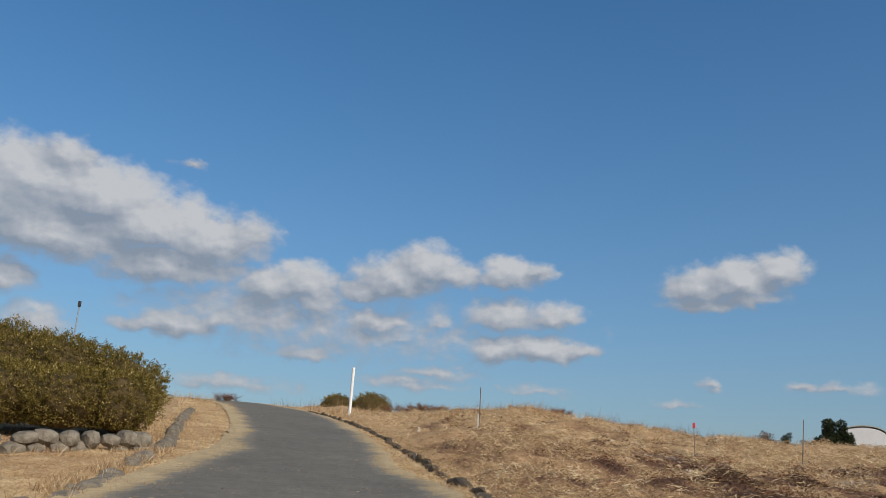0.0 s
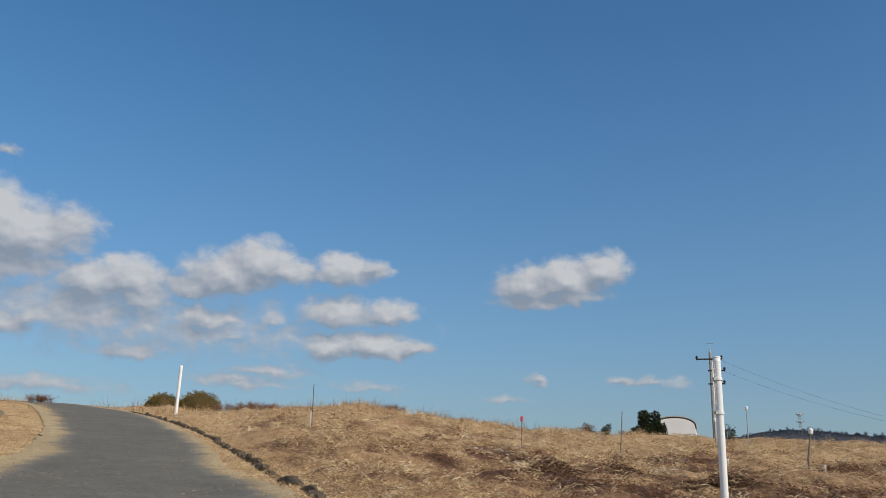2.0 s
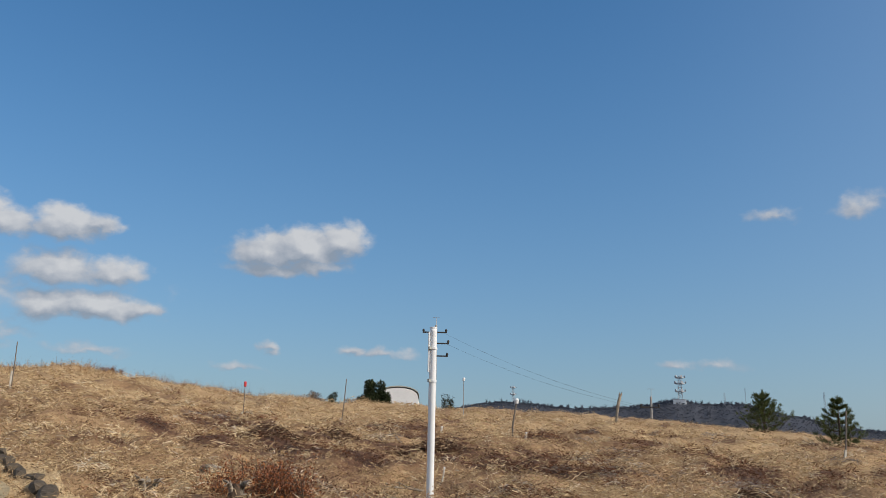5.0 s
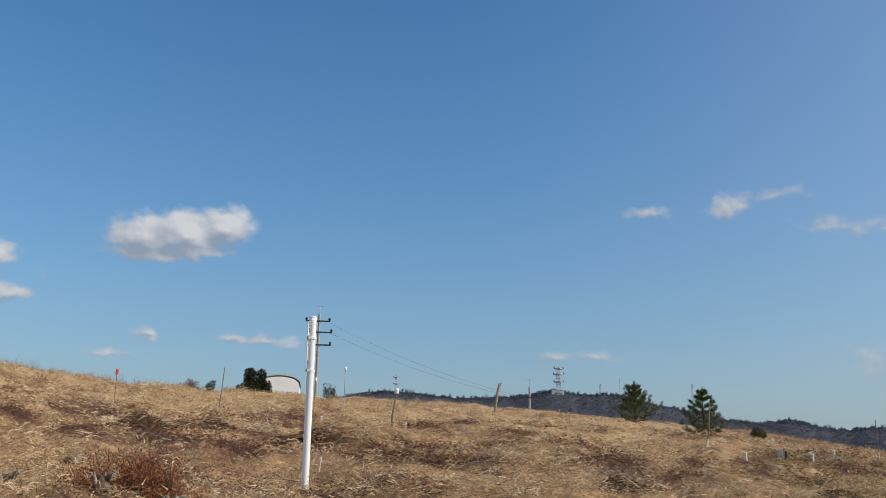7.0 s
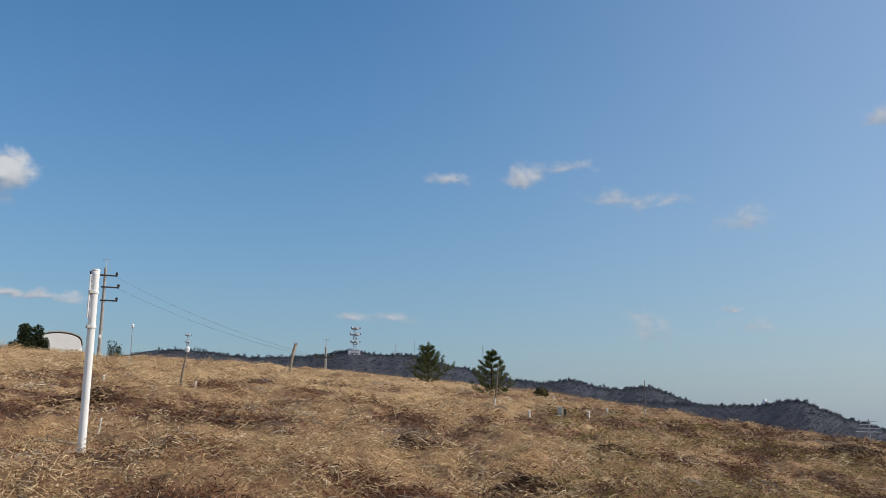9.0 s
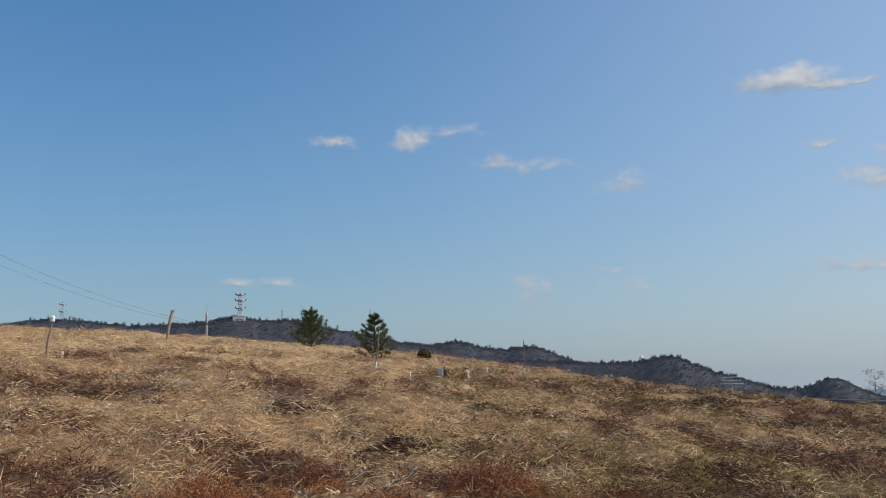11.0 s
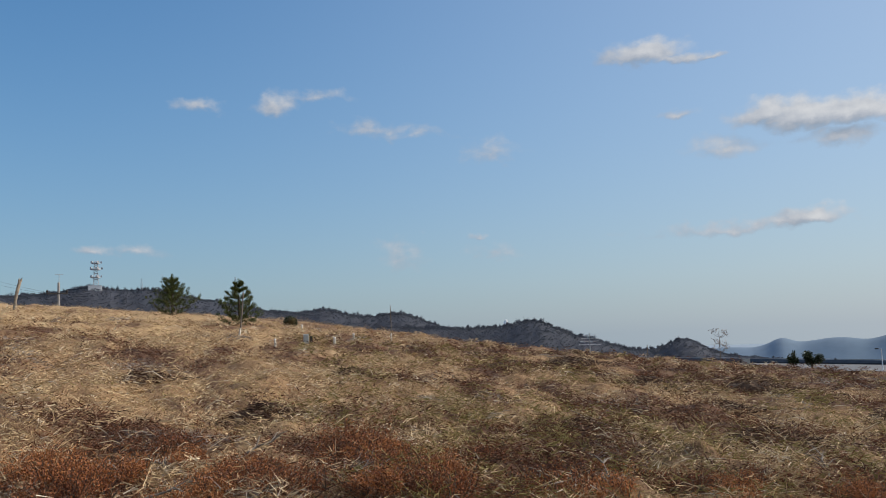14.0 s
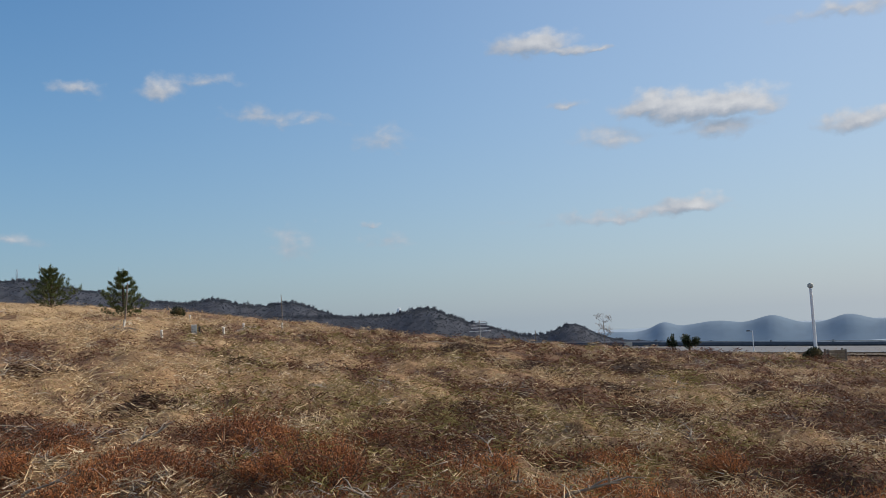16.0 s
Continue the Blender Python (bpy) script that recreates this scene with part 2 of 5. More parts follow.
# wood floor across the valley: dark earth lightened and blued by painted-in haze
M_HILL = material("haze_tinted_wood_floor", (0.062, 0.070, 0.092), (0.075, 0.08, 0.10), 0.02, 1.0)
# aerial haze over the mountains and bay is painted into these two base colours
M_FAR = material("haze_tinted_far_hills", (0.15, 0.215, 0.285), (0.17, 0.235, 0.31), 0.004, 1.0, spots=0.3)
M_SEA = material("haze_tinted_sea", (0.27, 0.34, 0.42), (0.30, 0.37, 0.44), 0.002, 0.9, spots=0.2)
M_GREY = material("coated_grey_metal", (0.52, 0.53, 0.48), (0.42, 0.43, 0.39), 6, 0.6)
M_STEEL = material("pale_tower_steel", (0.42, 0.44, 0.48), (0.50, 0.52, 0.55), 0.1, 0.7)
M_RAIL = material("dark_blue_guard_rail", (0.05, 0.07, 0.10), (0.07, 0.09, 0.12), 3, 0.5)
M_PAVE = material("pale_road_surface", (0.17, 0.17, 0.18), (0.20, 0.20, 0.205), 1.0, 0.9)


def cover_material(name, stops):
    """Matted ground cover: its mean shade from the mesh's own 'tint', broken up by fine litter at three scales."""
    m = bpy.data.materials.new(name)
    m.use_nodes = True
    nt = m.node_tree
    nd, ln = nt.nodes.new, nt.links.new
    b = nt.nodes["Principled BSDF"]
    b.inputs["Roughness"].default_value, b.inputs["Specular IOR Level"].default_value = 0.95, 0.15
    tc, at = nd("ShaderNodeTexCoord"), nd("ShaderNodeAttribute")
    at.attribute_name = "tint"
    val = at.outputs["Fac"]
    height_out = None
    for scale, amp in ((2.2, 0.5), (9.0, 0.55), (38.0, 0.5)):
        n = nd("ShaderNodeTexNoise")
        n.inputs["Scale"].default_value, n.inputs["Detail"].default_value, n.inputs["Roughness"].default_value = scale, 5, 0.65
        ln(tc.outputs["Object"], n.inputs["Vector"])
        ma = nd("ShaderNodeMath")
        ma.operation = "MULTIPLY_ADD"
        ln(n.outputs[0], ma.inputs[0])
        ma.inputs[1].default_value = amp
        sh = nd("ShaderNodeMath")
        sh.operation = "ADD"
        ln(val, sh.inputs[0])
        sh.inputs[1].default_value = -amp * 0.5
        ln(sh.outputs[0], ma.inputs[2])
        val = ma.outputs[0]
        if scale > 5:
            bp = nd("ShaderNodeBump")
            bp.inputs["Strength"].default_value, bp.inputs["Distance"].default_value = 0.9, 0.35 / scale
            ln(n.outputs[0], bp.inputs["Height"])
            if height_out:
                ln(height_out, bp.inputs["Normal"])
            height_out = bp.outputs[0]
    r = nd("ShaderNodeValToRGB")
    el = r.color_ramp.elements
    el[0].position, el[0].color = stops[0][0], (*stops[0][1], 1)
    el[1].position, el[1].color = stops[-1][0], (*stops[-1][1], 1)
    for p, c in stops[1:-1]:
        el.new(p).color = (*c, 1)
    ln(val, r.inputs[0])
    ln(r.outputs[0], b.inputs["Base Color"])
    ln(height_out, b.inputs["Normal"])
    return m


STRAW_STOPS = [(0.0, (0.032, 0.021, 0.016)), (0.22, (0.12, 0.064, 0.042)), (0.45, (0.28, 0.172, 0.095)), (0.7, (0.50, 0.35, 0.19)), (0.9, (0.74, 0.585, 0.36)), (1.0, (0.72, 0.63, 0.5))]
M_COVER = cover_material("matted_dry_turf", STRAW_STOPS)
M_LANE = cover_material("worn_lane_asphalt", [(0.0, (0.10, 0.096, 0.086)), (0.35, (0.155, 0.147, 0.128)), (0.52, (0.20, 0.185, 0.155)), (0.66, (0.34, 0.27, 0.165)), (1.0, (0.55, 0.42, 0.25))])


# ---- ground ----
def patchy(x, y, seed, size, octaves=3):
    """Uneven fractal patches of about the given size, from 0 to 1, without a repeat."""
    x, y = np.asarray(x, float), np.asarray(y, float)
    out, amp, total = 0.0, 1.0, 0.0
    for o in range(octaves):
        turn = seed * 1.7 + o * 2.1
        k = 2.0 ** o / size
        u = (x * np.cos(turn) - y * np.sin(turn)) * k + seed * 3.7
        v = (x * np.sin(turn) + y * np.cos(turn)) * k - seed * 5.3
        iu, iv = np.floor(u), np.floor(v)
        fu, fv = u - iu, v - iv
        fu, fv = fu * fu * (3 - 2 * fu), fv * fv * (3 - 2 * fv)

        def corner(a, b):
            q = np.sin(a * 127.1 + b * 311.7 + seed * 7.47) * 43758.5453
            return q - np.floor(q)
        low = corner(iu, iv) * (1 - fu) + corner(iu + 1, iv) * fu
        high = corner(iu, iv + 1) * (1 - fu) + corner(iu + 1, iv + 1) * fu
        out = out + amp * (low * (1 - fv) + high * fv)
        total += amp
        amp *= 0.55
    return out / total


def waves(x, y, seed, size, count=7):
    """Smooth uneven relief of about the given size, from -1 to 1."""
    rng = np.random.default_rng(seed)
    out = np.zeros_like(np.asarray(x, float) + np.asarray(y, float))
    for _ in range(count):
        a, ph, k = rng.uniform(0, 6.283), rng.uniform(0, 6.283), rng.uniform(0.6, 1.6) * 6.283 / size
        out = out + np.sin((x * np.cos(a) + y * np.sin(a)) * k + ph + 0.8 * np.sin((x * np.sin(a) - y * np.cos(a)) * k * 0.6 + ph * 2))
    return out / count * 1.6


def road_mid(y):
    return -2.0 - 0.02 * y - 0.0045 * np.maximum(y, -10) ** 2 - 0.05 * np.maximum(y - 38.5, 0) ** 2


CREST = 46.0


def base_height(x, y):
    """The hill's broad form: a slope that rises to the north, rounds over at a crest and drops into the valley."""
    d = np.hypot(x, y) + 1e-9
    az = np.degrees(np.arctan2(x, y))
    g = (0.108 * y - 0.013 * x) / d
    g = g + 0.012 * np.exp(-((az - 2) / 5.0) ** 2) - 0.004 * np.exp(-((az - 18) / 10.0) ** 2) - 0.010 * np.exp(-((az - 68) / 12.0) ** 2) * np.clip((d - 20) / 25, 0, 1)
    g = g + 0.0035 * np.exp(-((az + 19) / 5.0) ** 2)
    east = np.clip((az - 58) / 16, 0, 1)
    g = g * np.where(y < -6, np.exp((y + 6) / 40), 1.0)
    s = np.maximum(d - CREST, 0)
    valley = np.where(s < 40, 0.0042 * s ** 2, 6.72 + 0.33 * (s - 40))
    shelf = np.where(s < 70, 0.0004 * s ** 2 + 0.02 * s, 3.36 + 0.25 * (s - 70))
    k = np.clip((az - 24) / 8, 0, 1)
    k = np.where(az < -60, 0.0, k)
    z = g * np.where(k > 0, CREST * (1 - k) + k * np.minimum(d, 130), CREST)
    z = np.where(d < CREST, g * d, z) - (shelf * (1 - k) + valley * k)
    z = z - (0.16 * east * east * (3 - 2 * east) + 0.10 * np.clip((az - 71) / 9, 0, 1)) * np.clip((d - 16) / 24, 0, 1)
    z = z - 0.13 * np.exp(-((x - 5.2) ** 2 + (y - 11.2) ** 2) / 4.8)
    # the road beyond the east edge lies in a graded bench
    w = np.clip((x - 39.0) / 4.0, 0, 1) * np.clip((y + 45) / 10, 0, 1) * np.clip((32 - y) / 10, 0, 1) * np.clip((58 - x) / 6, 0, 1)
    w = w * w * (3 - 2 * w)
    z = z * (1 - w) + w * (-0.80 + 0.034 * (y + 1.5))
    floor = -105.0
    return np.where(z > floor + 20, z, floor + 20 * np.exp((z - floor - 20) / 20))


def height(x, y):
    x, y = np.asarray(x, float), np.asarray(y, float)
    d = np.hypot(x, y)
    z = base_height(x, y)
    off = x - road_mid(y)
    field = np.clip((off - 2.3) / 1.0, 0, 1) * np.clip((43 - x) / 4, 0, 1) * np.clip((70 - d) / 20, 0, 1)
    rough = 0.09 * waves(x, y, 3, 6.0) + 0.36 * (patchy(x, y, 5, 1.5, 2) - 0.5) + 0.26 * np.abs(2 * patchy(x, y, 6, 0.75, 3) - 1) - 0.08
    rough = rough * np.clip(d / 6 - 0.4, 0, 1)
    z = z + field * (rough + 0.06)
    left = np.clip((-off - 2.2) / 1.5, 0, 1) * np.clip((70 - d) / 20, 0, 1)
    z = z + left * (0.05 * waves(x, y, 9, 2.0) + 0.04)
    return z


def h(x, y):
    return float(height(np.array([x]), np.array([y]))[0])


def mesh_object(name, verts, faces, mat, parent=None, smooth=True, tint=None):
    """One mesh from numpy vertices and equal-sided faces."""
    verts, faces = np.asarray(verts, np.float32), np.asarray(faces, np.int32)
    me = bpy.data.meshes.new(name)
    n, k = faces.shape
    me.vertices.add(len(verts))
    me.vertices.foreach_set("co", verts.ravel())
    me.loops.add(n * k)
    me.loops.foreach_set("vertex_index", faces.ravel())
    me.polygons.add(n)
    me.polygons.foreach_set("loop_start", np.arange(0, n * k, k, dtype=np.int32))
    me.polygons.foreach_set("use_smooth", np.full(n, smooth))
    if tint is not None:
        at = me.attributes.new("tint", "FLOAT", "POINT")
        at.data.foreach_set("value", np.asarray(tint, np.float32))
    me.update(calc_edges=True)
    me.materials.append(mat)
    ob = new(name, me)
    ob.parent = parent
    return ob


def grid_faces(nr, nc, closed=False):
    r, c = np.meshgrid(np.arange(nr - 1), np.arange(nc if closed else nc - 1), indexing="ij")
    c2 = (c + 1) % nc
    return np.stack([r * nc + c, r * nc + c2, (r + 1) * nc + c2, (r + 1) * nc + c], -1).reshape(-1, 4)


def brown_share(x, y, d, az):
    """How much of the cover is dark cut brush and dead fern rather than straw, 0 to 1."""
    b = 0.40 + 1.0 * (patchy(x, y, 61, 4.5, 2) - 0.5) + 2.3 * (patchy(x, y, 62, 1.25, 3) - 0.5) + 0.9 * (patchy(x, y, 64, 0.45, 2) - 0.5)
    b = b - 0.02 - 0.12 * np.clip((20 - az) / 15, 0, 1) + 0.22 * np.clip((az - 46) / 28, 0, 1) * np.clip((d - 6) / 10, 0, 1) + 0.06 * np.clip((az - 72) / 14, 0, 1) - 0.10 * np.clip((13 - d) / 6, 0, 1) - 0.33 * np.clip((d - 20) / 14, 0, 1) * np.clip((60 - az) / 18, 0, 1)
    return np.clip(b, 0, 1)


def build_ground():
    radii = [0.3]
    while radii[-1] < 4900:
        q = radii[-1]
        radii.append(q * (1.03 if q < 4 else 1.0085 if q < 34 else 1.02 if q < 62 else 1.12) + 0.01)
    az = np.concatenate([np.arange(-45, 112, 0.36), np.arange(112, 315, 5.0)])
    rr, aa = np.meshgrid(np.array(radii), np.radians(az), indexing="ij")
    x, y = rr * np.sin(aa), rr * np.cos(aa)
    z = height(x, y)
    off = x - road_mid(y)
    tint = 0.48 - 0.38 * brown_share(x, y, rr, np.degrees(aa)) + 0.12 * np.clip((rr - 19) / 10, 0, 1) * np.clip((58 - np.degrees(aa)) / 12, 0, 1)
    tint = np.where(off < 3.0, 0.60, tint)
    v = np.stack([x, y, z], -1).reshape(-1, 3)
    f = grid_faces(len(radii), len(az), True)[:, ::-1]
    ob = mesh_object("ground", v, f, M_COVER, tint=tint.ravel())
    return tagged(ob, "dry brown mown hilltop field sloping away into the valley", "ground", kind="structure")


build_ground()


def strip(name, mat, ys, left, right, lift, parent=None, cols=9, edge=0.0, seed=1, wear=None):
    """A ribbon along the road from offset left to offset right, lying on the ground; wear(offset, y) is its tint."""
    u = np.linspace(0, 1, cols)
    yy, uu = np.meshgrid(ys, u, indexing="ij")
    wob_l = edge * waves(ys, ys * 0, seed, 1.6) + edge * 0.5 * waves(ys, ys * 0, seed + 7, 0.5)
    wob_r = edge * waves(ys, ys * 0, seed + 3, 1.8) + edge * 0.5 * waves(ys, ys * 0, seed + 5, 0.6)
    a, b = np.broadcast_to(left, ys.shape) + wob_l, np.broadcast_to(right, ys.shape) + wob_r
    off = a[:, None] + (b - a)[:, None] * uu
    x = road_mid(yy) + off
    z = height(x, yy) + lift
    return mesh_object(name, np.stack([x, yy, z], -1).reshape(-1, 3), grid_faces(len(ys), cols)[:, ::-1], mat, parent, tint=None if wear is None else wear(off, yy).ravel())


ys = np.arange(-30, 60, 0.12)


def west_side(y):
    return np.interp(y, [4, 11, 14, 18.3, 23.3, 31.6, 39.6], [-2.1, -1.72, -1.5, -1.24, -1.46, -1.85, -2.0])


def east_side(y):
    return 1.5 + 0.75 * np.clip((16.5 - y) / 4, 0, 1)


def lane_wear(off, y):
    """Straw and earth creep in from both sides in tongues; the middle is bare, worn asphalt."""
    w = np.clip((west_side(y) + 0.12 - off) / 0.5, -1.2, 1) + 0.9 * (patchy(off * 0.5, y, 22, 0.9, 3) - 0.5)
    e = np.clip((off - east_side(y) + 0.1) / 0.5, -1.2, 1) + 0.9 * (patchy(off * 0.5, y, 23, 0.9, 3) - 0.5)
    return np.clip(0.30 + 0.5 * np.clip(np.maximum(w, e) + 0.35, 0, 1) + 0.22 * (patchy(off, y, 24, 2.0, 3) - 0.5), 0, 1)


tagged(strip("road", M_LANE, ys, west_side(ys) - 0.55, east_side(ys) + 0.35, 0.05, edge=0.06, seed=21, cols=46, wear=lane_wear), "narrow worn grey asphalt lane curving over the hilltop", "road", kind="structure")
tagged(strip("verge_east", M_COVER, ys, east_side(ys) - 0.2, east_side(ys) + 0.95, 0.02, edge=0.1, seed=31, wear=lambda o, y: 0.70 + 0.15 * (patchy(o, y, 32, 0.8, 3) - 0.5)), "strip of short straw-coloured grass beside the lane", "verge", kind="structure")
tagged(strip("verge_west", M_COVER, ys, west_side(ys) - 2.4, west_side(ys) + 0.1, 0.02, edge=0.1, seed=41, cols=16, wear=lambda o, y: 0.66 + 0.4 * (patchy(o, y, 42, 1.0, 3) - 0.5)), "strip of short straw-coloured grass beside the lane", "verge", kind="structure")


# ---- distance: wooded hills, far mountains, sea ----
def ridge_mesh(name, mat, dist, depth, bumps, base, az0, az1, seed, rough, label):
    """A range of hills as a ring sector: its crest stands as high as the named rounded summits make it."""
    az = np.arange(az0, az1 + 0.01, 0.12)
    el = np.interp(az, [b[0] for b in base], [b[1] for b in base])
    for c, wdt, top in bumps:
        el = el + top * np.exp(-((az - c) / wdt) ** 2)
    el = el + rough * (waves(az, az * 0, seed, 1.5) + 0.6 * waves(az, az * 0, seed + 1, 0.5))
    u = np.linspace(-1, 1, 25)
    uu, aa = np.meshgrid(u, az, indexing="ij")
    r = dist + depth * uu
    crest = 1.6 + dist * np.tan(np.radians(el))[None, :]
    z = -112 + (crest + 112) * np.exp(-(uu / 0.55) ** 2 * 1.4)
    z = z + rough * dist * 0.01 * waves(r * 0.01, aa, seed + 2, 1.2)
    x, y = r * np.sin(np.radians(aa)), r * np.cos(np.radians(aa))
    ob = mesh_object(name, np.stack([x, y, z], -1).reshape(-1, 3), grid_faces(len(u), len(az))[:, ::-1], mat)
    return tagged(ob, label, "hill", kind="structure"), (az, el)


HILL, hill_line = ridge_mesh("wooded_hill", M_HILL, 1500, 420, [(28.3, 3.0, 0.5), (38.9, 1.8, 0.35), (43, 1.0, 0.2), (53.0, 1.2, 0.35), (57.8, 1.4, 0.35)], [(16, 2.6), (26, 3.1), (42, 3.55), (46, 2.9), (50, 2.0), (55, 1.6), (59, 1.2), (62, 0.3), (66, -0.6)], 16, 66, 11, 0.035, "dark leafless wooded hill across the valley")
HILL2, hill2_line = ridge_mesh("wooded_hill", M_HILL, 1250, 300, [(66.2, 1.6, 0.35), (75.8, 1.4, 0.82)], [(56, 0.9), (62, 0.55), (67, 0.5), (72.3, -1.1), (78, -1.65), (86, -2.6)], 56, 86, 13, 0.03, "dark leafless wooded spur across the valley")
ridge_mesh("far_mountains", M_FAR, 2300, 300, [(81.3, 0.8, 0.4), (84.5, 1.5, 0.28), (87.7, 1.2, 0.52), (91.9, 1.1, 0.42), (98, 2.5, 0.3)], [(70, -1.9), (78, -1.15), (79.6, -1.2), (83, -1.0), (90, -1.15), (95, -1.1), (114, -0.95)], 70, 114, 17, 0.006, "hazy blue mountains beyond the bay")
ang = np.radians(np.linspace(20, 130, 60))
rad = np.array([1700.0, 2500.0, 4880.0])
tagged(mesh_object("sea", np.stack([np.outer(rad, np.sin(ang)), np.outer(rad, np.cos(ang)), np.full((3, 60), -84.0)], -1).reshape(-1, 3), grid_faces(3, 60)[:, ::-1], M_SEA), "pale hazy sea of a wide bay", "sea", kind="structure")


# ---- builders ----
def tube_data(points, radii, sides=6):
    """Vertices and four-sided faces of a bent round bar through the points."""
    pts = np.asarray(points, float)
    n = len(pts)
    v = []
    for i in range(n):
        ahead = pts[min(i + 1, n - 1)] - pts[max(i - 1, 0)]
        ahead = ahead / (np.linalg.norm(ahead) + 1e-9)
        side = np.cross(ahead, (0, 0, 1) if abs(ahead[2]) < 0.9 else (1, 0, 0))
        side = side / np.linalg.norm(side)
        up = np.cross(side, ahead)
        for k in range(sides):
            a = 6.28318 * k / sides
            v.append(pts[i] + (side * math.cos(a) + up * math.sin(a)) * radii[i])
    f = [(i * sides + k, i * sides + (k + 1) % sides, (i + 1) * sides + (k + 1) % sides, (i + 1) * sides + k) for i in range(n - 1) for k in range(sides)]
    return v, f


def tubes(name, bars, mat, parent=None, sides=6, label=""):
    """One mesh of several bent bars: (points, radii)."""
    v, f = [], []
    for pts, radii in bars:
        tv, tf = tube_data(pts, radii, sides)
        f += [tuple(i + len(v) for i in q) for q in tf]
        v += tv
    ob = mesh_object(name, v, f, mat, parent)
    if label:
        ob["label"] = label
    return ob


def tube(points, radii, sides=8):
    """A closed bmesh of a bent round bar."""
    p, r = [Vector(q) for q in points], list(radii)
    # a ring close to each end and step keeps the long sides evenly shaded
    pp, rr = [p[0]], [r[0]]
    for i in range(len(p) - 1):
        pp += [p[i].lerp(p[i + 1], 0.02), p[i].lerp(p[i + 1], 0.98), p[i + 1]]
        rr += [r[i] * 0.98 + r[i + 1] * 0.02, r[i] * 0.02 + r[i + 1] * 0.98, r[i + 1]]
    v, f = tube_data(pp, rr, sides)
    bm = bmesh.new()
    vs = [bm.verts.new(c) for c in v]
    for q in f:
        bm.faces.new([vs[i] for i in q])
    bm.faces.new(vs[:sides])
    bm.faces.new(vs[-sides:][::-1])
    bmesh.ops.recalc_face_normals(bm, faces=bm.faces)
    return bm


def block(sx, sy, sz, at=(0, 0, 0), bevel=0.0, jitter=0.0, rng=None):
    """A bmesh box with its base middle at the given place, its edges bevelled, its corners shifted if uneven."""
    bm = bmesh.new()
    bmesh.ops.create_cube(bm, size=1.0)
    for v in bm.verts:
        v.co = Vector((v.co.x * sx, v.co.y * sy, (v.co.z + 0.5) * sz))
        if jitter:
            v.co += Vector([rng.uniform(-jitter, jitter) for _ in range(3)])
        v.co += Vector(at)
    if bevel:
        bmesh.ops.bevel(bm, geom=bm.edges[:], offset=bevel, segments=1, affect="EDGES")
    return bm


def part(name, bm, mat, parent=None, label="", smooth=False):
    me = bpy.data.meshes.new(name)
    for f in bm.faces:
        f.smooth = smooth
    bm.to_mesh(me)
    bm.free()
    me.materials.append(mat)
    ob = new(name, me)
    ob.parent = parent
    if label:
        ob["label"] = label
    return ob


def thing(name, x, y, label, category, group="", z=None, turn=0.0, lean=(0, 0)):
    """An Empty on the ground that carries a thing's parts."""
    ob = new(name)
    ob.empty_display_size = 0.1
    ob.matrix_world = pose(x, y, h(x, y) - 0.02 if z is None else z, lean[0], lean[1], turn)
    return tagged(ob, label, category, group)


def polar(az, d):
    return d * math.sin(radians(az)), d * math.cos(radians(az))


def blades(name, root, way, length, width, tint, mat, parent=None, droop=0.0):
    """Many thin pointed blades, each of two triangles bent at the middle, in one mesh."""
    n = len(root)
    way = way / (np.linalg.norm(way, axis=1, keepdims=True) + 1e-9)
    side = np.cross(way, np.random.default_rng(len(root)).normal(size=(n, 3)))
    side = side / (np.linalg.norm(side, axis=1, keepdims=True) + 1e-9)
    L, W = np.broadcast_to(length, n)[:, None], np.broadcast_to(width, n)[:, None]
    mid = root + way * L * 0.55
    tip = root + way * L
    tip[:, 2] -= (droop * L[:, 0])
    v = np.stack([root - side * W * 0.4, root + side * W * 0.4, mid + side * W * 0.5, mid - side * W * 0.5, tip], 1).reshape(-1, 3)
    b = np.arange(n)[:, None] * 5
    f = np.concatenate([b + [0, 1, 2], b + [0, 2, 3], b + [3, 2, 4]])
    return mesh_object(name, v, f, mat, parent, False, np.repeat(np.broadcast_to(tint, n), 5))


def slivers(name, root, way, length, width, tint, mat, parent=None):
    """As blades, but of one triangle each."""
    n = len(root)
    way = way / (np.linalg.norm(way, axis=1, keepdims=True) + 1e-9)
    side = np.cross(way, np.random.default_rng(n).normal(size=(n, 3)))
    side = side / (np.linalg.norm(side, axis=1, keepdims=True) + 1e-9)
    L, W = np.broadcast_to(length, n)[:, None], np.broadcast_to(width, n)[:, None]
    v = np.stack([root - side * W * 0.5, root + side * W * 0.5, root + way * L], 1).reshape(-1, 3)
    return mesh_object(name, v, np.arange(3 * n).reshape(-1, 3), mat, parent, False, np.repeat(np.broadcast_to(tint, n), 3))


M_STRAW = blade_material("straw_and_litter", STRAW_STOPS, 0.75, 0.15)
M_OLIVE = blade_material("olive_grass", [(0.0, (0.06, 0.05, 0.02)), (0.35, (0.18, 0.145, 0.048)), (0.7, (0.34, 0.275, 0.10)), (1.0, (0.55, 0.45, 0.22))], 0.75, 0.2)
M_RUST = blade_material("rust_red_leaves", [(0.0, (0.05, 0.028, 0.02)), (0.35, (0.15, 0.062, 0.035)), (0.7, (0.31, 0.105, 0.042)), (1.0, (0.47, 0.20, 0.075))], 0.7, 0.2)
M_TWIG = blade_material("grey_brown_twigs", [(0.0, (0.05, 0.035, 0.03)), (0.5, (0.16, 0.12, 0.10)), (1.0, (0.42, 0.37, 0.32))], 0.85)
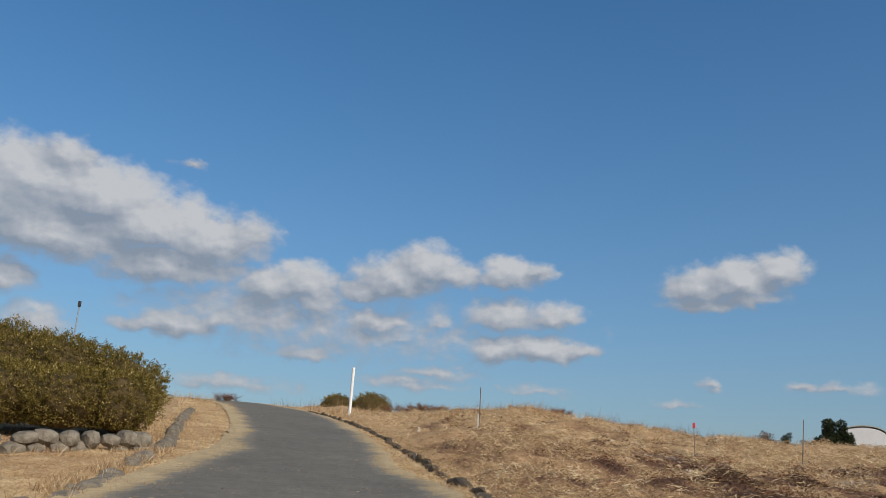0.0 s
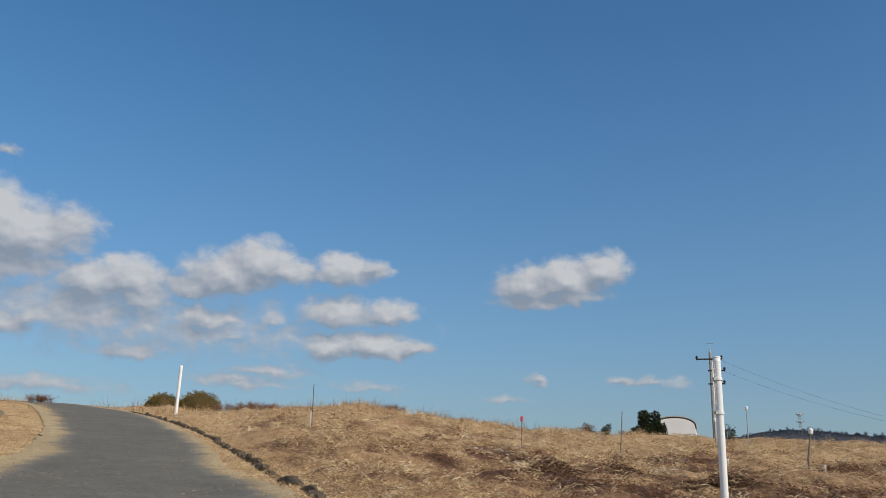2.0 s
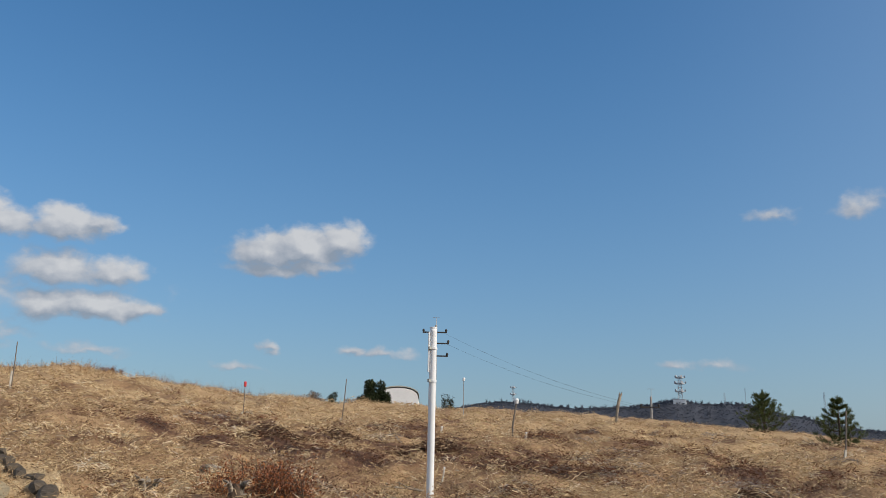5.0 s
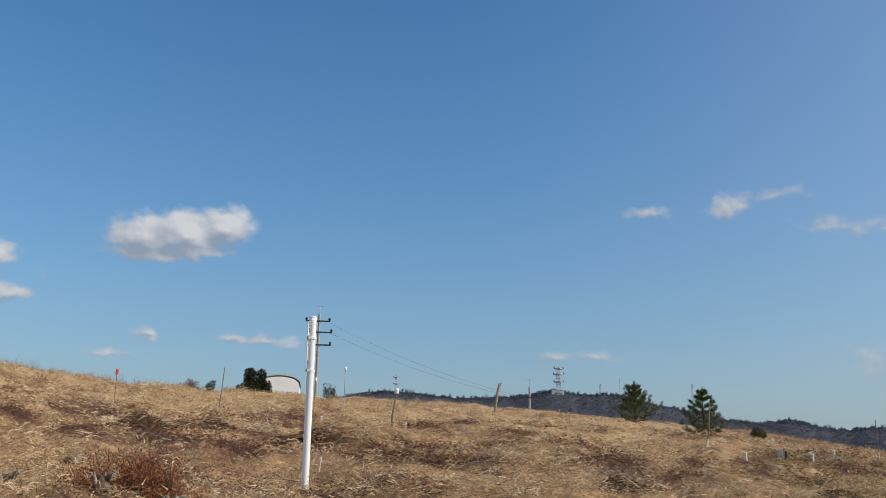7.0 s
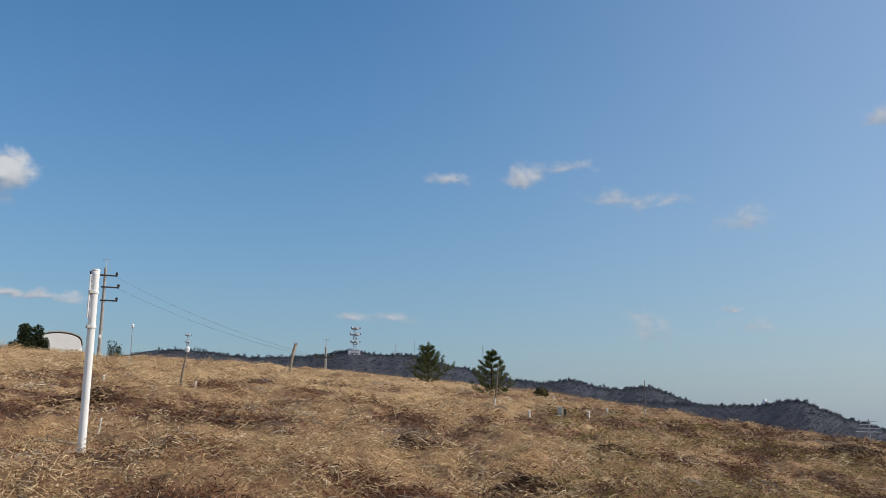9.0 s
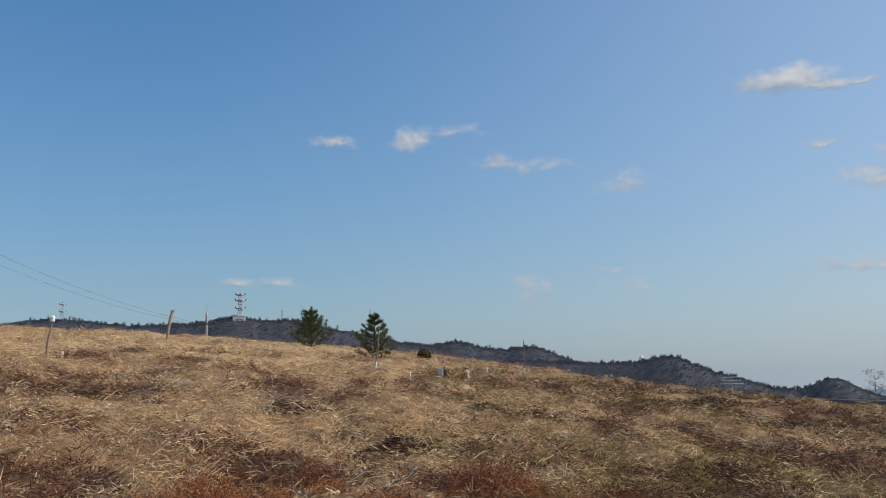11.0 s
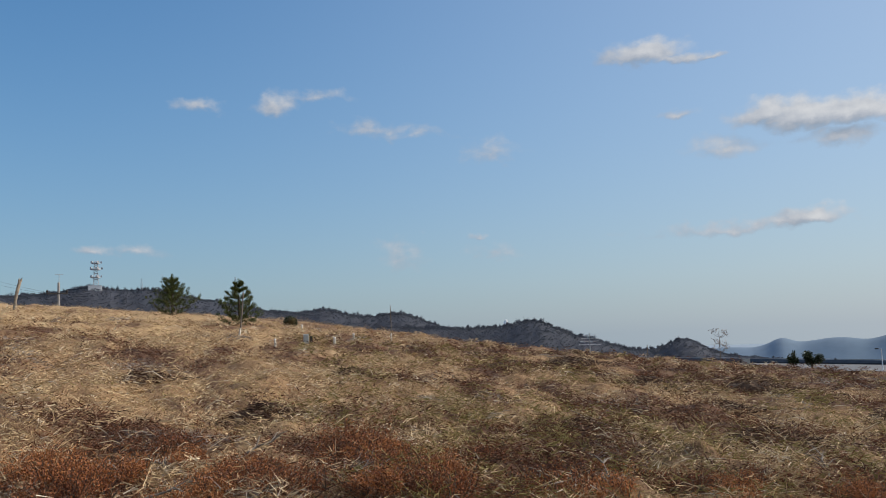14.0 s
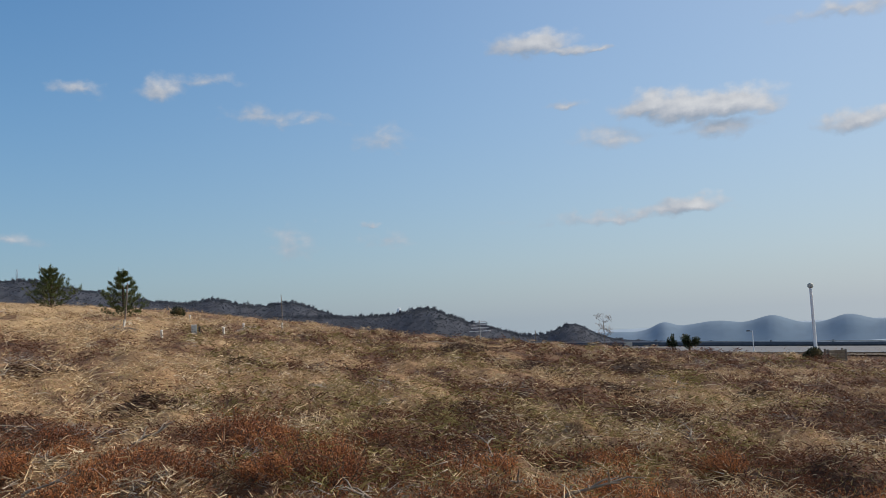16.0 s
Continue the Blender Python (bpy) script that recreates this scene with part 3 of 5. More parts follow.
M_HEDGE = blade_material("olive_hedge_leaves", [(0.0, (0.05, 0.036, 0.012)), (0.45, (0.14, 0.108, 0.022)), (0.75, (0.28, 0.215, 0.055)), (1.0, (0.60, 0.48, 0.22))], 0.55, 0.2)
M_NEEDLE = blade_material("pine_needles", [(0.0, (0.022, 0.032, 0.012)), (0.6, (0.095, 0.12, 0.036)), (1.0, (0.21, 0.22, 0.075))], 0.5, 0.1)
M_DKLEAF = blade_material("dark_evergreen_leaves", [(0.0, (0.008, 0.014, 0.006)), (0.6, (0.03, 0.042, 0.015)), (1.0, (0.075, 0.085, 0.03))], 0.5, 0.1)
# crown colours include the blue-grey of distance haze; the translucency flattens their contrast
M_CANOPY = blade_material("haze_tinted_winter_canopy", [(0.0, (0.07, 0.085, 0.105)), (0.5, (0.112, 0.124, 0.155)), (0.85, (0.142, 0.146, 0.17)), (1.0, (0.12, 0.14, 0.155))], 1.0, 0.5)
M_CORE = material("inner_bush_twigs", (0.07, 0.05, 0.02), (0.12, 0.085, 0.035), 14, 1.0, 1.0, 30)


# ---- posts and poles on the field ----
def white_post(x, y, tall, r, label, clamps=(), lean=(0, 0)):
    t = thing("white_post", x, y, label, "post", lean=lean)
    part("pipe", tube([(0, 0, -0.15), (0, 0, tall)], [r, r], 20), M_WHITE, t, smooth=True)
    part("cap", tube([(0, 0, tall), (0, 0, tall + 0.012), (0, 0, tall + 0.02)], [r * 1.06, r * 1.06, r * 0.9], 20), M_WHITE, t, smooth=True)
    for z in clamps:
        c = part("clamp", tube([(0, 0, z), (0, 0, z + 0.03)], [r * 1.2, r * 1.2], 20), M_WHITE, t, "white band clamp")
        part("bolt", block(0.035, 0.05, 0.035, (-r * 1.2, -r * 0.6, z)), M_GREY, c, "grey bolt")
    if clamps:
        part("thin_pipe", tube([(-r * 1.4, -0.01, tall * 0.75), (-r * 1.4, -0.01, tall - 0.05)], [0.011, 0.011], 8), M_WHITE, t, "thin white pipe")
    return t


white_post(4.95, 10.94, 3.29 - h(4.95, 10.94) + 0.02, 0.048, "thick white plastic pipe post standing in the mown field", (2.06, 1.63))
white_post(-6.24, 38.6, 2.15, 0.065, "white plastic pipe post standing beside the lane", lean=(0, 1.0))


def marker_rod(x, y, tall, stake, lean=0.0, flag=False, r=0.016, turn=0.0):
    t = thing("marker_rod", x, y, "thin survey rod " + ("with a red top " if flag else "") + "tied to a white stake", "marker", "survey rods in the field", lean=(0, lean))
    part("rod", tube([(0, 0, -0.05), (0.01, 0, tall * 0.5), (0, 0, tall)], [r, r, r * 0.8], 7), M_ROD, t, smooth=True)
    part("stake", block(0.05, 0.05, stake, (-0.035, -0.01, -0.04), 0.006), M_STAKE, t, "weathered white wooden stake")
    if flag:
        part("marker_top", block(0.07, 0.05, 0.15, (0.005, 0, tall - 0.12), 0.012), M_RED, t, "red plastic marker top")
    return t


marker_rod(-0.46, 27.9, 1.36, 0.57, 0.5)
marker_rod(5.63, 25.85, 0.98, 0.2, 0.4, True, 0.012)
marker_rod(8.69, 26.2, 1.41, 0.25, 4.5)
marker_rod(19.7, 17.42, 1.22, 0.22, 7.0, r=0.022)
marker_rod(28.91, 18.25, 1.42, 0.42, -1.0)


def short_stake(x, y, tall, lean=0.0, wide=0.055):
    t = thing("wooden_stake", x, y, "short weathered white wooden stake in the field", "stake", "short stakes", lean=(0, lean))
    part("stake", block(wide, wide * 0.9, tall, (0, 0, -0.03), 0.006), M_STAKE, t)
    part("tip", block(wide + 0.003, wide * 0.9 + 0.003, 0.03, (0, 0, tall - 0.03), 0.006), M_WHITE, t, "white painted tip")


short_stake(10.67, 23.23, 0.26, 4)
short_stake(6.18, 13.27, 0.27, 9, 0.025)
short_stake(24.17, 16.65, 0.26)
short_stake(19.35, 15.85, 0.22, -3)
short_stake(20.75, 14.9, 0.22, 2)
short_stake(11.6, 20.1, 0.3, 3)
short_stake(-2.2, 26.5, 0.24, 1)
short_stake(27.0, 21.0, 0.22, 2)


def capped_pole(x, y, tall, r, bend, label):
    t = thing("field_lamp", x, y, label, "lamp post", "thin lamp poles")
    part("pole", tube([(0, 0, -0.05), (0, 0, tall * 0.45), (bend, 0, tall)], [r, r, r * 0.8], 8), M_ROD if bend else M_METAL, t, smooth=True)
    hd = part("lamp_head", tube([(bend, 0, tall - 0.02), (bend + 0.01, 0, tall + 0.08), (bend + 0.01, 0, tall + 0.12)], [0.05, 0.06, 0.03], 10), M_WHITE, t, "white lamp head", True)
    part("bracket", block(0.1, 0.02, 0.02, (bend, 0, tall - 0.03)), M_METAL, hd)
    return t


capped_pole(16.89, 34.7, 1.55, 0.02, 0.0, "thin grey pole with a white lamp head")
capped_pole(11.34, 20.31, 1.08, 0.024, 0.11, "bent wooden pole with a white lamp head")
capped_pole(16.3, 36.5, 0.95, 0.022, 0.02, "thin grey pole with a white lamp head")


def utility_pole(x, y, z, top, arms, r, label, antenna):
    t = thing("utility_pole", x, y, label, "utility pole", z=z, turn=-24)
    part("mast", tube([(0, 0, -0.5), (0, 0, top)], [r, r * 0.72], 12), M_CONCRETE, t, smooth=True)
    if antenna:
        part("antenna", tube([(0.02, 0, top), (0.02, 0, top + antenna)], [0.02, 0.015], 6), M_METAL, t)
        part("antenna_bar", block(0.5, 0.02, 0.02, (0.02, 0, top + antenna)), M_METAL, t)
    for hgt, left, right in arms:
        a = part("crossarm", block(right + left, 0.09, 0.09, ((right - left) / 2, -0.05, top - hgt), 0.01), M_DARK, t, "dark steel crossarm")
        for u in (-left + 0.06, right - 0.06):
            if abs(u) > 0.25:
                part("insulator", tube([(u, -0.05, top - hgt + 0.09), (u, -0.05, top - hgt + 0.2), (u, -0.05, top - hgt + 0.28)], [0.06, 0.09, 0.03], 8), M_DARK, a, "dark insulator")
    return t


ux, uy = polar(24.05, 60.0)
UPZ = h(ux, uy)
utility_pole(ux, uy, UPZ, 10.55 - UPZ, [(0.55, 0.9, 0.75), (1.3, 0.2, 0.9), (2.15, 0.2, 0.85)], 0.115, "concrete utility pole with dark crossarms behind the field", 0.5)
vx, vy = polar(37.6, 62.0)
VPZ = h(vx, vy)
utility_pole(vx, vy, VPZ, 1.6 + 62 * math.tan(radians(4.1)) - VPZ, [(0.75, 0.75, 0.55)], 0.10, "slender concrete utility pole with one crossarm beyond the field", 0.5)


def wire(name, a, b, sag, r):
    pts = [Vector(a).lerp(Vector(b), u / 14) - Vector((0, 0, sag * 4 * (u / 14) * (1 - u / 14))) for u in range(15)]
    t = tagged(tubes(name, [(pts, [r] * 15)], M_DARK, sides=4), "thin dark overhead cable sagging between the utility poles", "cable", "overhead cables")
    return t


for du, dz in ((0.7, 0.6), (0.8, 1.3)):
    wire("overhead_cable", (ux + du * 0.9, uy - du * 0.4, 10.55 - dz), (vx, vy, 1.6 + 62 * math.tan(radians(3.45)) - dz * 0.1), 0.5, 0.005)


# ---- left corner: stone wall, hedge on its terrace, kerb ----
def stone(rng, sx, sy, sz):
    bm = bmesh.new()
    bmesh.ops.create_icosphere(bm, subdivisions=2, radius=0.5)
    for v in bm.verts:
        c = v.co
        k = max(abs(c.x), abs(c.y), abs(c.z))
        c = c * (0.35 / k * 0.75 + 0.6)
        v.co = Vector((c.x * sx * rng.uniform(0.93, 1.07), c.y * sy * rng.uniform(0.93, 1.07), c.z * sz * rng.uniform(0.93, 1.07)))
    return bm


def stone_row(name, line, courses, size, label, seed, mat, category, gaps=0.0, sink=0.0):
    rng = random.Random(seed)
    own = tagged(new(name), label, category, kind="structure")
    meshes = []
    for _ in range(7):
        me = bpy.data.meshes.new("stone")
        bm = stone(rng, size[0], size[1], size[2])
        bm.to_mesh(me)
        bm.free()
        me.materials.append(mat)
        meshes.append(me)
    for (x0, y0), (x1, y1) in zip(line, line[1:]):
        n = max(1, round(math.hypot(x1 - x0, y1 - y0) / (size[0] * 0.92)))
        turn = math.degrees(math.atan2(y1 - y0, x1 - x0))
        for c in range(courses):
            for i in range(n):
                u = (i + 0.5 + 0.5 * (c % 2) * (i < n - 1)) / n
                x, y = x0 + (x1 - x0) * u, y0 + (y1 - y0) * u
                if rng.random() < gaps:
                    continue
                ob = new("stone", rng.choice(meshes))
                ob.parent = own
                ob.matrix_world = pose(x + rng.uniform(-0.03, 0.03), y + rng.uniform(-0.03, 0.03), h(x, y) + size[2] * (0.3 - sink + 0.82 * c) + rng.uniform(-0.03, 0.03), rng.uniform(-14, 14), rng.uniform(-14, 14), turn + rng.uniform(-16, 16)) @ Matrix.Diagonal((rng.uniform(0.6, 1.25), rng.uniform(0.8, 1.2), rng.uniform(0.7, 1.25), 1))
    return own


stone_row("stone_wall", [(-11.5, 12.9), (-8.3, 14.95), (-6.35, 16.45)], 2, (0.40, 0.32, 0.25), "low wall of rough grey field stones under the hedge", 4, M_STONE, "wall", 0.06, 0.3)
stone_row("stone_edging", [(-6.3, 16.5), (-6.27, 17.3), (-7.16, 19.94), (-8.76, 24.93), (-10.1, 29.5)], 1, (0.32, 0.26, 0.28), "row of rough grey edging stones beside the lane", 5, M_STONE, "edging", 0.25, 0.3)
stone_row("stone_edging", [(-6.05, 15.6), (-5.84, 14.95), (-5.29, 12.58), (-5.05, 11.2), (-5.0, 9)], 1, (0.4, 0.3, 0.2), "row of half-buried grey edging stones in dry grass", 6, M_STONE, "edging", 0.2, 0.35)
KERB = [(float(road_mid(y)) + o, y) for y, o in ((40, 1.75), (36, 1.9), (32.5, 2.1), (28, 2.2), (24, 2.25), (20, 2.3), (16, 2.5), (12.2, 2.85), (8, 3.0), (3, 3.0))]
stone_row("kerb", KERB, 1, (0.58, 0.14, 0.14), "dark weathered kerb stones between verge and field", 8, M_KERB, "kerb", 0.0, 0.2)


def lumpy_bush(name, lobes, leaves, leaf, mat, seed, label, category, x, y, z=None, core_mat=None, up=0.4, group="", sprig=0):
    """A bush of overlapping leafy lobes (x, y, z, rx, ry, rz from its foot): a shaded core and many separate leaves."""
    rng = np.random.default_rng(seed)
    t = thing(name, x, y, label, category, group, z=z)
    bm = bmesh.new()
    for lx, ly, lz, rx, ry, rz in lobes:
        m = Matrix.LocRotScale((lx, ly, lz), None, (rx * 0.86, ry * 0.86, rz * 0.86))
        r = bmesh.ops.create_icosphere(bm, subdivisions=3, radius=1.0, matrix=m)
        for v in r["verts"]:
            v.co += Vector((noise.noise(v.co * 2.3), noise.noise(v.co * 2.3 + Vector((5, 0, 0))), noise.noise(v.co * 2.3 + Vector((0, 7, 0))))) * 0.12 * min(rx, rz)
    part("bush_core", bm, core_mat or M_CORE, t)
    size = np.array([l[3] * l[5] + l[3] * l[4] for l in lobes])
    pick = rng.choice(len(lobes), leaves, p=size / size.sum())
    lob = np.array(lobes)[pick]
    d = rng.normal(size=(leaves, 3))
    d /= np.linalg.norm(d, axis=1, keepdims=True)
    bump = 1 + 0.10 * np.sin(d[:, 0] * 9 + pick) * np.sin(d[:, 1] * 8 + 2 * pick) + 0.07 * np.sin(d[:, 2] * 13 + d[:, 0] * 17)
    r = bump * (1.0 - 0.22 * rng.random(leaves) ** 2)
    root = lob[:, :3] + d * lob[:, 3:] * r[:, None] * 0.96
    if sprig:
        # leaves gathered along short shoots, with gaps between them
        own = np.arange(leaves) // sprig * sprig
        root = root[own] + d[own] * rng.uniform(-0.02, 0.10, leaves)[:, None] + rng.normal(0, 0.028, (leaves, 3)) + np.array([0, 0, 0.03])
        d = d[own]
    keep = root[:, 2] > 0.02
    root, d, pick = root[keep], d[keep], pick[keep]
    n = len(root)
    way = d * 0.7 + rng.normal(size=(n, 3)) * 0.55 + np.array([0, 0, up])
    tint = np.clip(0.5 + 0.15 * rng.normal(size=n) + (0.13 * rng.normal(size=leaves)[np.arange(leaves) // sprig * sprig][keep] if sprig else 0) + 0.15 * np.sin(root[:, 0] * 4 + pick) * np.sin(root[:, 2] * 5), 0, 1)
    lf = blades("leaves", root, way, leaf * rng.uniform(0.6, 1.4, n), leaf * 0.42, tint, mat, t)
    return t


HZ = h(-8.8, 18.5) + 0.18
lumpy_bush("hedge", [(0, 0, 0.55, 1.2, 0.9, 0.66), (1.0, 0.35, 0.55, 0.72, 0.8, 0.66), (-1.5, -0.2, 0.6, 1.4, 0.9, 0.7), (-0.9, 1.5, 1.12, 1.3, 1.0, 0.98), (0.4, 1.5, 0.9, 1.1, 0.9, 0.85), (-2.3, 1.4, 1.3, 1.4, 1.1, 1.05), (-3.6, 0.6, 1.1, 1.4, 1.2, 1.05)], 190000, 0.044, M_HEDGE, 3, "dense olive-green clipped hedge above the stone wall", "hedge", -8.95, 18.3, HZ, sprig=15)
for dx, dy, rx, rz, sd in ((-8.6, 48.6, 0.85, 0.66, 5), (-6.7, 48.4, 1.1, 0.78, 6)):
    lumpy_bush("round_bush", [(0, 0, rz * 0.75, rx, 0.7, rz), (rx * 0.5, 0.1, rz * 0.5, rx * 0.6, 0.6, rz * 0.7), (-rx * 0.5, 0, rz * 0.5, rx * 0.6, 0.6, rz * 0.7)], 9000, 0.06, M_HEDGE, sd, "round olive-green bush beside the lane's crest", "bush", dx, dy, group="round bushes by the lane")
bx, by = polar(-26.2, 26.0)
capz = thing("thin_mast", bx, by, "thin grey mast standing behind the hedge", "mast")
part("pole", tube([(0, 0, 0), (0.03, 0, 1.6 + 26 * math.tan(radians(9.2)) - h(bx, by))], [0.02, 0.018], 8), M_METAL, capz, smooth=True)
part("mast_head", block(0.07, 0.07, 0.16, (0.03, 0, 1.6 + 26 * math.tan(radians(9.2)) - h(bx, by)), 0.01), M_DARK, capz, "dark mast head")


# ---- trees ----
def pine(x, y, tall, wide, seed, label, thick=1.0, gap=1.0, whorl=6):
    """A young pine: trunk, whorls of upturned branches, tufts of needles along them."""
    rng = np.random.default_rng(seed)
    t = thing("pine_tree", x, y, label, "pine tree", "young pines")
    tubes("trunk", [([(0, 0, -0.1), (0.02, 0.01, tall * 0.5), (0, 0, tall * 0.97)], [0.05, 0.032, 0.008])], M_BARK, t)
    bars, roots, ways, tints, sizes = [], [], [], [], []

    def tuft(p, w, n, size):
        d = w + rng.normal(size=(n, 3)) * 0.55
        roots.append(np.repeat([p], n, 0) + rng.normal(size=(n, 3)) * 0.02)
        ways.append(d)
        tints.append(np.clip(rng.normal(0.45, 0.22, n), 0, 1))
        sizes.append(np.full(n, size))
    z = 0.04 * tall
    while z < tall * 0.93:
        k = 1 - z / tall
        reach = wide * (0.10 + 0.9 * k) * rng.uniform(0.75, 1.12)
        turn = rng.uniform(0, 6.28)
        for i in range(whorl):
            a = turn + i * 6.283 / whorl + rng.uniform(-0.3, 0.3)
            rl = reach * rng.uniform(0.5, 1.15)
            out = np.array([math.cos(a), math.sin(a), 0])
            pts = [np.array([0, 0, z]), np.array([0, 0, z + 0.10 * rl]) + out * rl * 0.55, np.array([0, 0, z + 0.5 * rl]) + out * rl]
            bars.append((pts, [0.014, 0.010, 0.004]))
            for u in np.arange(0.25, 1.01, 0.125):
                p = pts[0] * (1 - u) ** 2 + 2 * u * (1 - u) * pts[1] + u * u * pts[2]
                for _ in range(2):
                    tuft(p + rng.normal(size=3) * 0.06 * rl, out * 0.6 + np.array([0, 0, 0.8]), int(20 * thick), 0.13)
        z += tall * rng.uniform(0.085, 0.12) * gap
    for u in np.linspace(0.75, 1.0, 7):
        tuft(np.array([0, 0, tall * u]), np.array([0, 0, 1.0]), 30, 0.15)
    tubes("branches", bars, M_BARK, t, 5)
    slivers("needles", np.concatenate(roots), np.concatenate(ways), np.concatenate(sizes), 0.012, np.concatenate(tints), M_NEEDLE, t)
    return t


pine(30.3, 31.2, 1.88, 1.3, 2, "bushy young green pine tree at the field's edge")
pine(26.9, 24.0, 1.82, 1.2, 8, "dark young pine tree with upturned shoots in the field", 1.2, 1.35, 5)


def leafy_tree(name, x, y, z, tall, wide, seed, mat, leaves, leaf, label, group=""):
    """A trunk with forking limbs, and leaves in clumps at their ends with gaps between."""
    rng = np.random.default_rng(seed)
    t = thing(name, x, y, label, "tree", group, z=z)
    bars, ends = [], []
    bars.append(([(0, 0, -0.3), (0.04 * wide, 0, tall * 0.3), (0.02 * wide, 0, tall * 0.55)], [0.045 * tall, 0.035 * tall, 0.02 * tall]))
    for i in range(13):
        a, u = rng.uniform(0, 6.283), rng.uniform(0.2, 0.55)
        out = np.array([math.cos(a), math.sin(a), 0])
        e = out * wide * rng.uniform(0.4, 0.95) + np.array([0, 0, tall * rng.uniform(0.42, 0.97)])
        e[:2] *= 1.15 - 0.55 * max(0, e[2] / tall - 0.55) / 0.45
        s = np.array([0.03 * wide, 0, tall * u])
        bars.append(([s, (s + e) / 2 + np.array([0, 0, 0.06 * tall]), e], [0.018 * tall, 0.012 * tall, 0.004 * tall]))
        ends += [e, (s + 2 * e) / 3]
    tubes("trunk", bars[:1], M_BARK, t, 8)
    tubes("limbs", bars[1:], M_BARK, t, 5)
    ends = np.array(ends)
    c = ends[rng.integers(0, len(ends), leaves)]
    d = rng.normal(size=(leaves, 3))
    d /= np.linalg.norm(d, axis=1, keepdims=True)
    root = c + d * (rng.random(leaves) ** 0.45)[:, None] * np.array([wide * 0.34, wide * 0.34, tall * 0.15])
    blades("crown", root, d + rng.normal(size=(leaves, 3)) * 0.6, leaf * rng.uniform(0.6, 1.4, leaves), leaf * 0.5, np.clip(rng.normal(0.45, 0.25, leaves), 0, 1), mat, t)
    return t


tx, ty = polar(20.25, 72.0)
leafy_tree("evergreen_tree", tx, ty, h(tx, ty), 1.6 + 72 * math.tan(radians(4.62)) - h(tx, ty), 1.15, 4, M_DKLEAF, 12000, 0.16, "dark rounded evergreen tree in front of the white building")
for az, d, top, wd, sd, mt, lb in ((16.35, 58, 4.05, 0.6, 6, M_TWIG, "leafless grey-brown bush on the field's skyline"), (17.55, 58, 3.95, 0.45, 7, M_DKLEAF, "small dark evergreen bush on the field's skyline"), (24.8, 66, 4.0, 0.6, 9, M_DKLEAF, "small dark evergreen bush behind the field"), (18.6, 70, 3.55, 0.5, 10, M_TWIG, "low leafless brown bush on the field's skyline")):
    qx, qy = polar(az, d)
    zz = h(qx, qy)
    leafy_tree("skyline_bush", qx, qy, zz, 1.6 + d * math.tan(radians(top)) - zz, wd, sd, mt, 1500, 0.09, lb, "bushes on the skyline")
lumpy_bush("low_bush", [(0, 0, 0.25, 0.3, 0.3, 0.25), (0.2, 0.05, 0.18, 0.22, 0.2, 0.18)], 1500, 0.05, M_DKLEAF, 12, "small dark evergreen bush at the field's edge", "bush", 31.5, 25.2)


def dead_trunk(x, y, tall):
    """A broken dead trunk that leans, split at its top."""
    t = thing("dead_tree_trunk", x, y, "broken leaning dead tree trunk with a split top", "dead tree")
    tubes("trunk", [([(0, 0, -0.1), (0.03, 0, tall * 0.3), (0.12, 0, tall * 0.65), (0.2, 0, tall * 0.85)], [0.07, 0.055, 0.065, 0.06])], M_DEAD, t, 9)
    tubes("split_top", [([(0.17, 0, tall * 0.8), (0.27, 0, tall * 0.92), (0.30, 0, tall)], [0.045, 0.04, 0.01]), ([(0.2, 0, tall * 0.8), (0.17, 0, tall * 0.9), (0.2, 0.02, tall * 0.97)], [0.045, 0.035, 0.01])], M_DEAD, t, 7)
    return t


dead_trunk(21.46, 30.06, 1.25)


def tree_stump(x, y, s, seed, label):
    rng = random.Random(seed)
    t = thing("tree_stump", x, y, label, "tree stump", "cut stumps")
    tubes("stump", [([(0, 0, -0.08), (0.01, 0, 0.08 * s), (0.02, 0, 0.2 * s)], [0.12 * s, 0.08 * s, 0.05 * s])], M_BARK, t, 9)
    shards = [([(0.02 + 0.05 * s * math.cos(a), 0.05 * s * math.sin(a), 0.1 * s), (0.02 + 0.1 * s * math.cos(a), 0.1 * s * math.sin(a), 0.22 * s), (0.02 + 0.16 * s * math.cos(a), 0.15 * s * math.sin(a), rng.uniform(0.16, 0.28) * s)], [0.03 * s, 0.02 * s, 0.004]) for a in [rng.uniform(0, 6.28) for _ in range(9)]]
    tubes("splintered_rim", shards, M_DEAD, t, 6, "bleached splintered shoots")
    return t


tree_stump(1.35, 10.2, 1.05, 3, "splintered cut tree stump in the mown field")
tree_stump(2.75, 9.15, 0.9, 5, "splintered cut tree stump beside a red shrub")
tree_stump(2.05, 9.1, 0.9, 9, "pale splintered tree stump beside a red shrub")


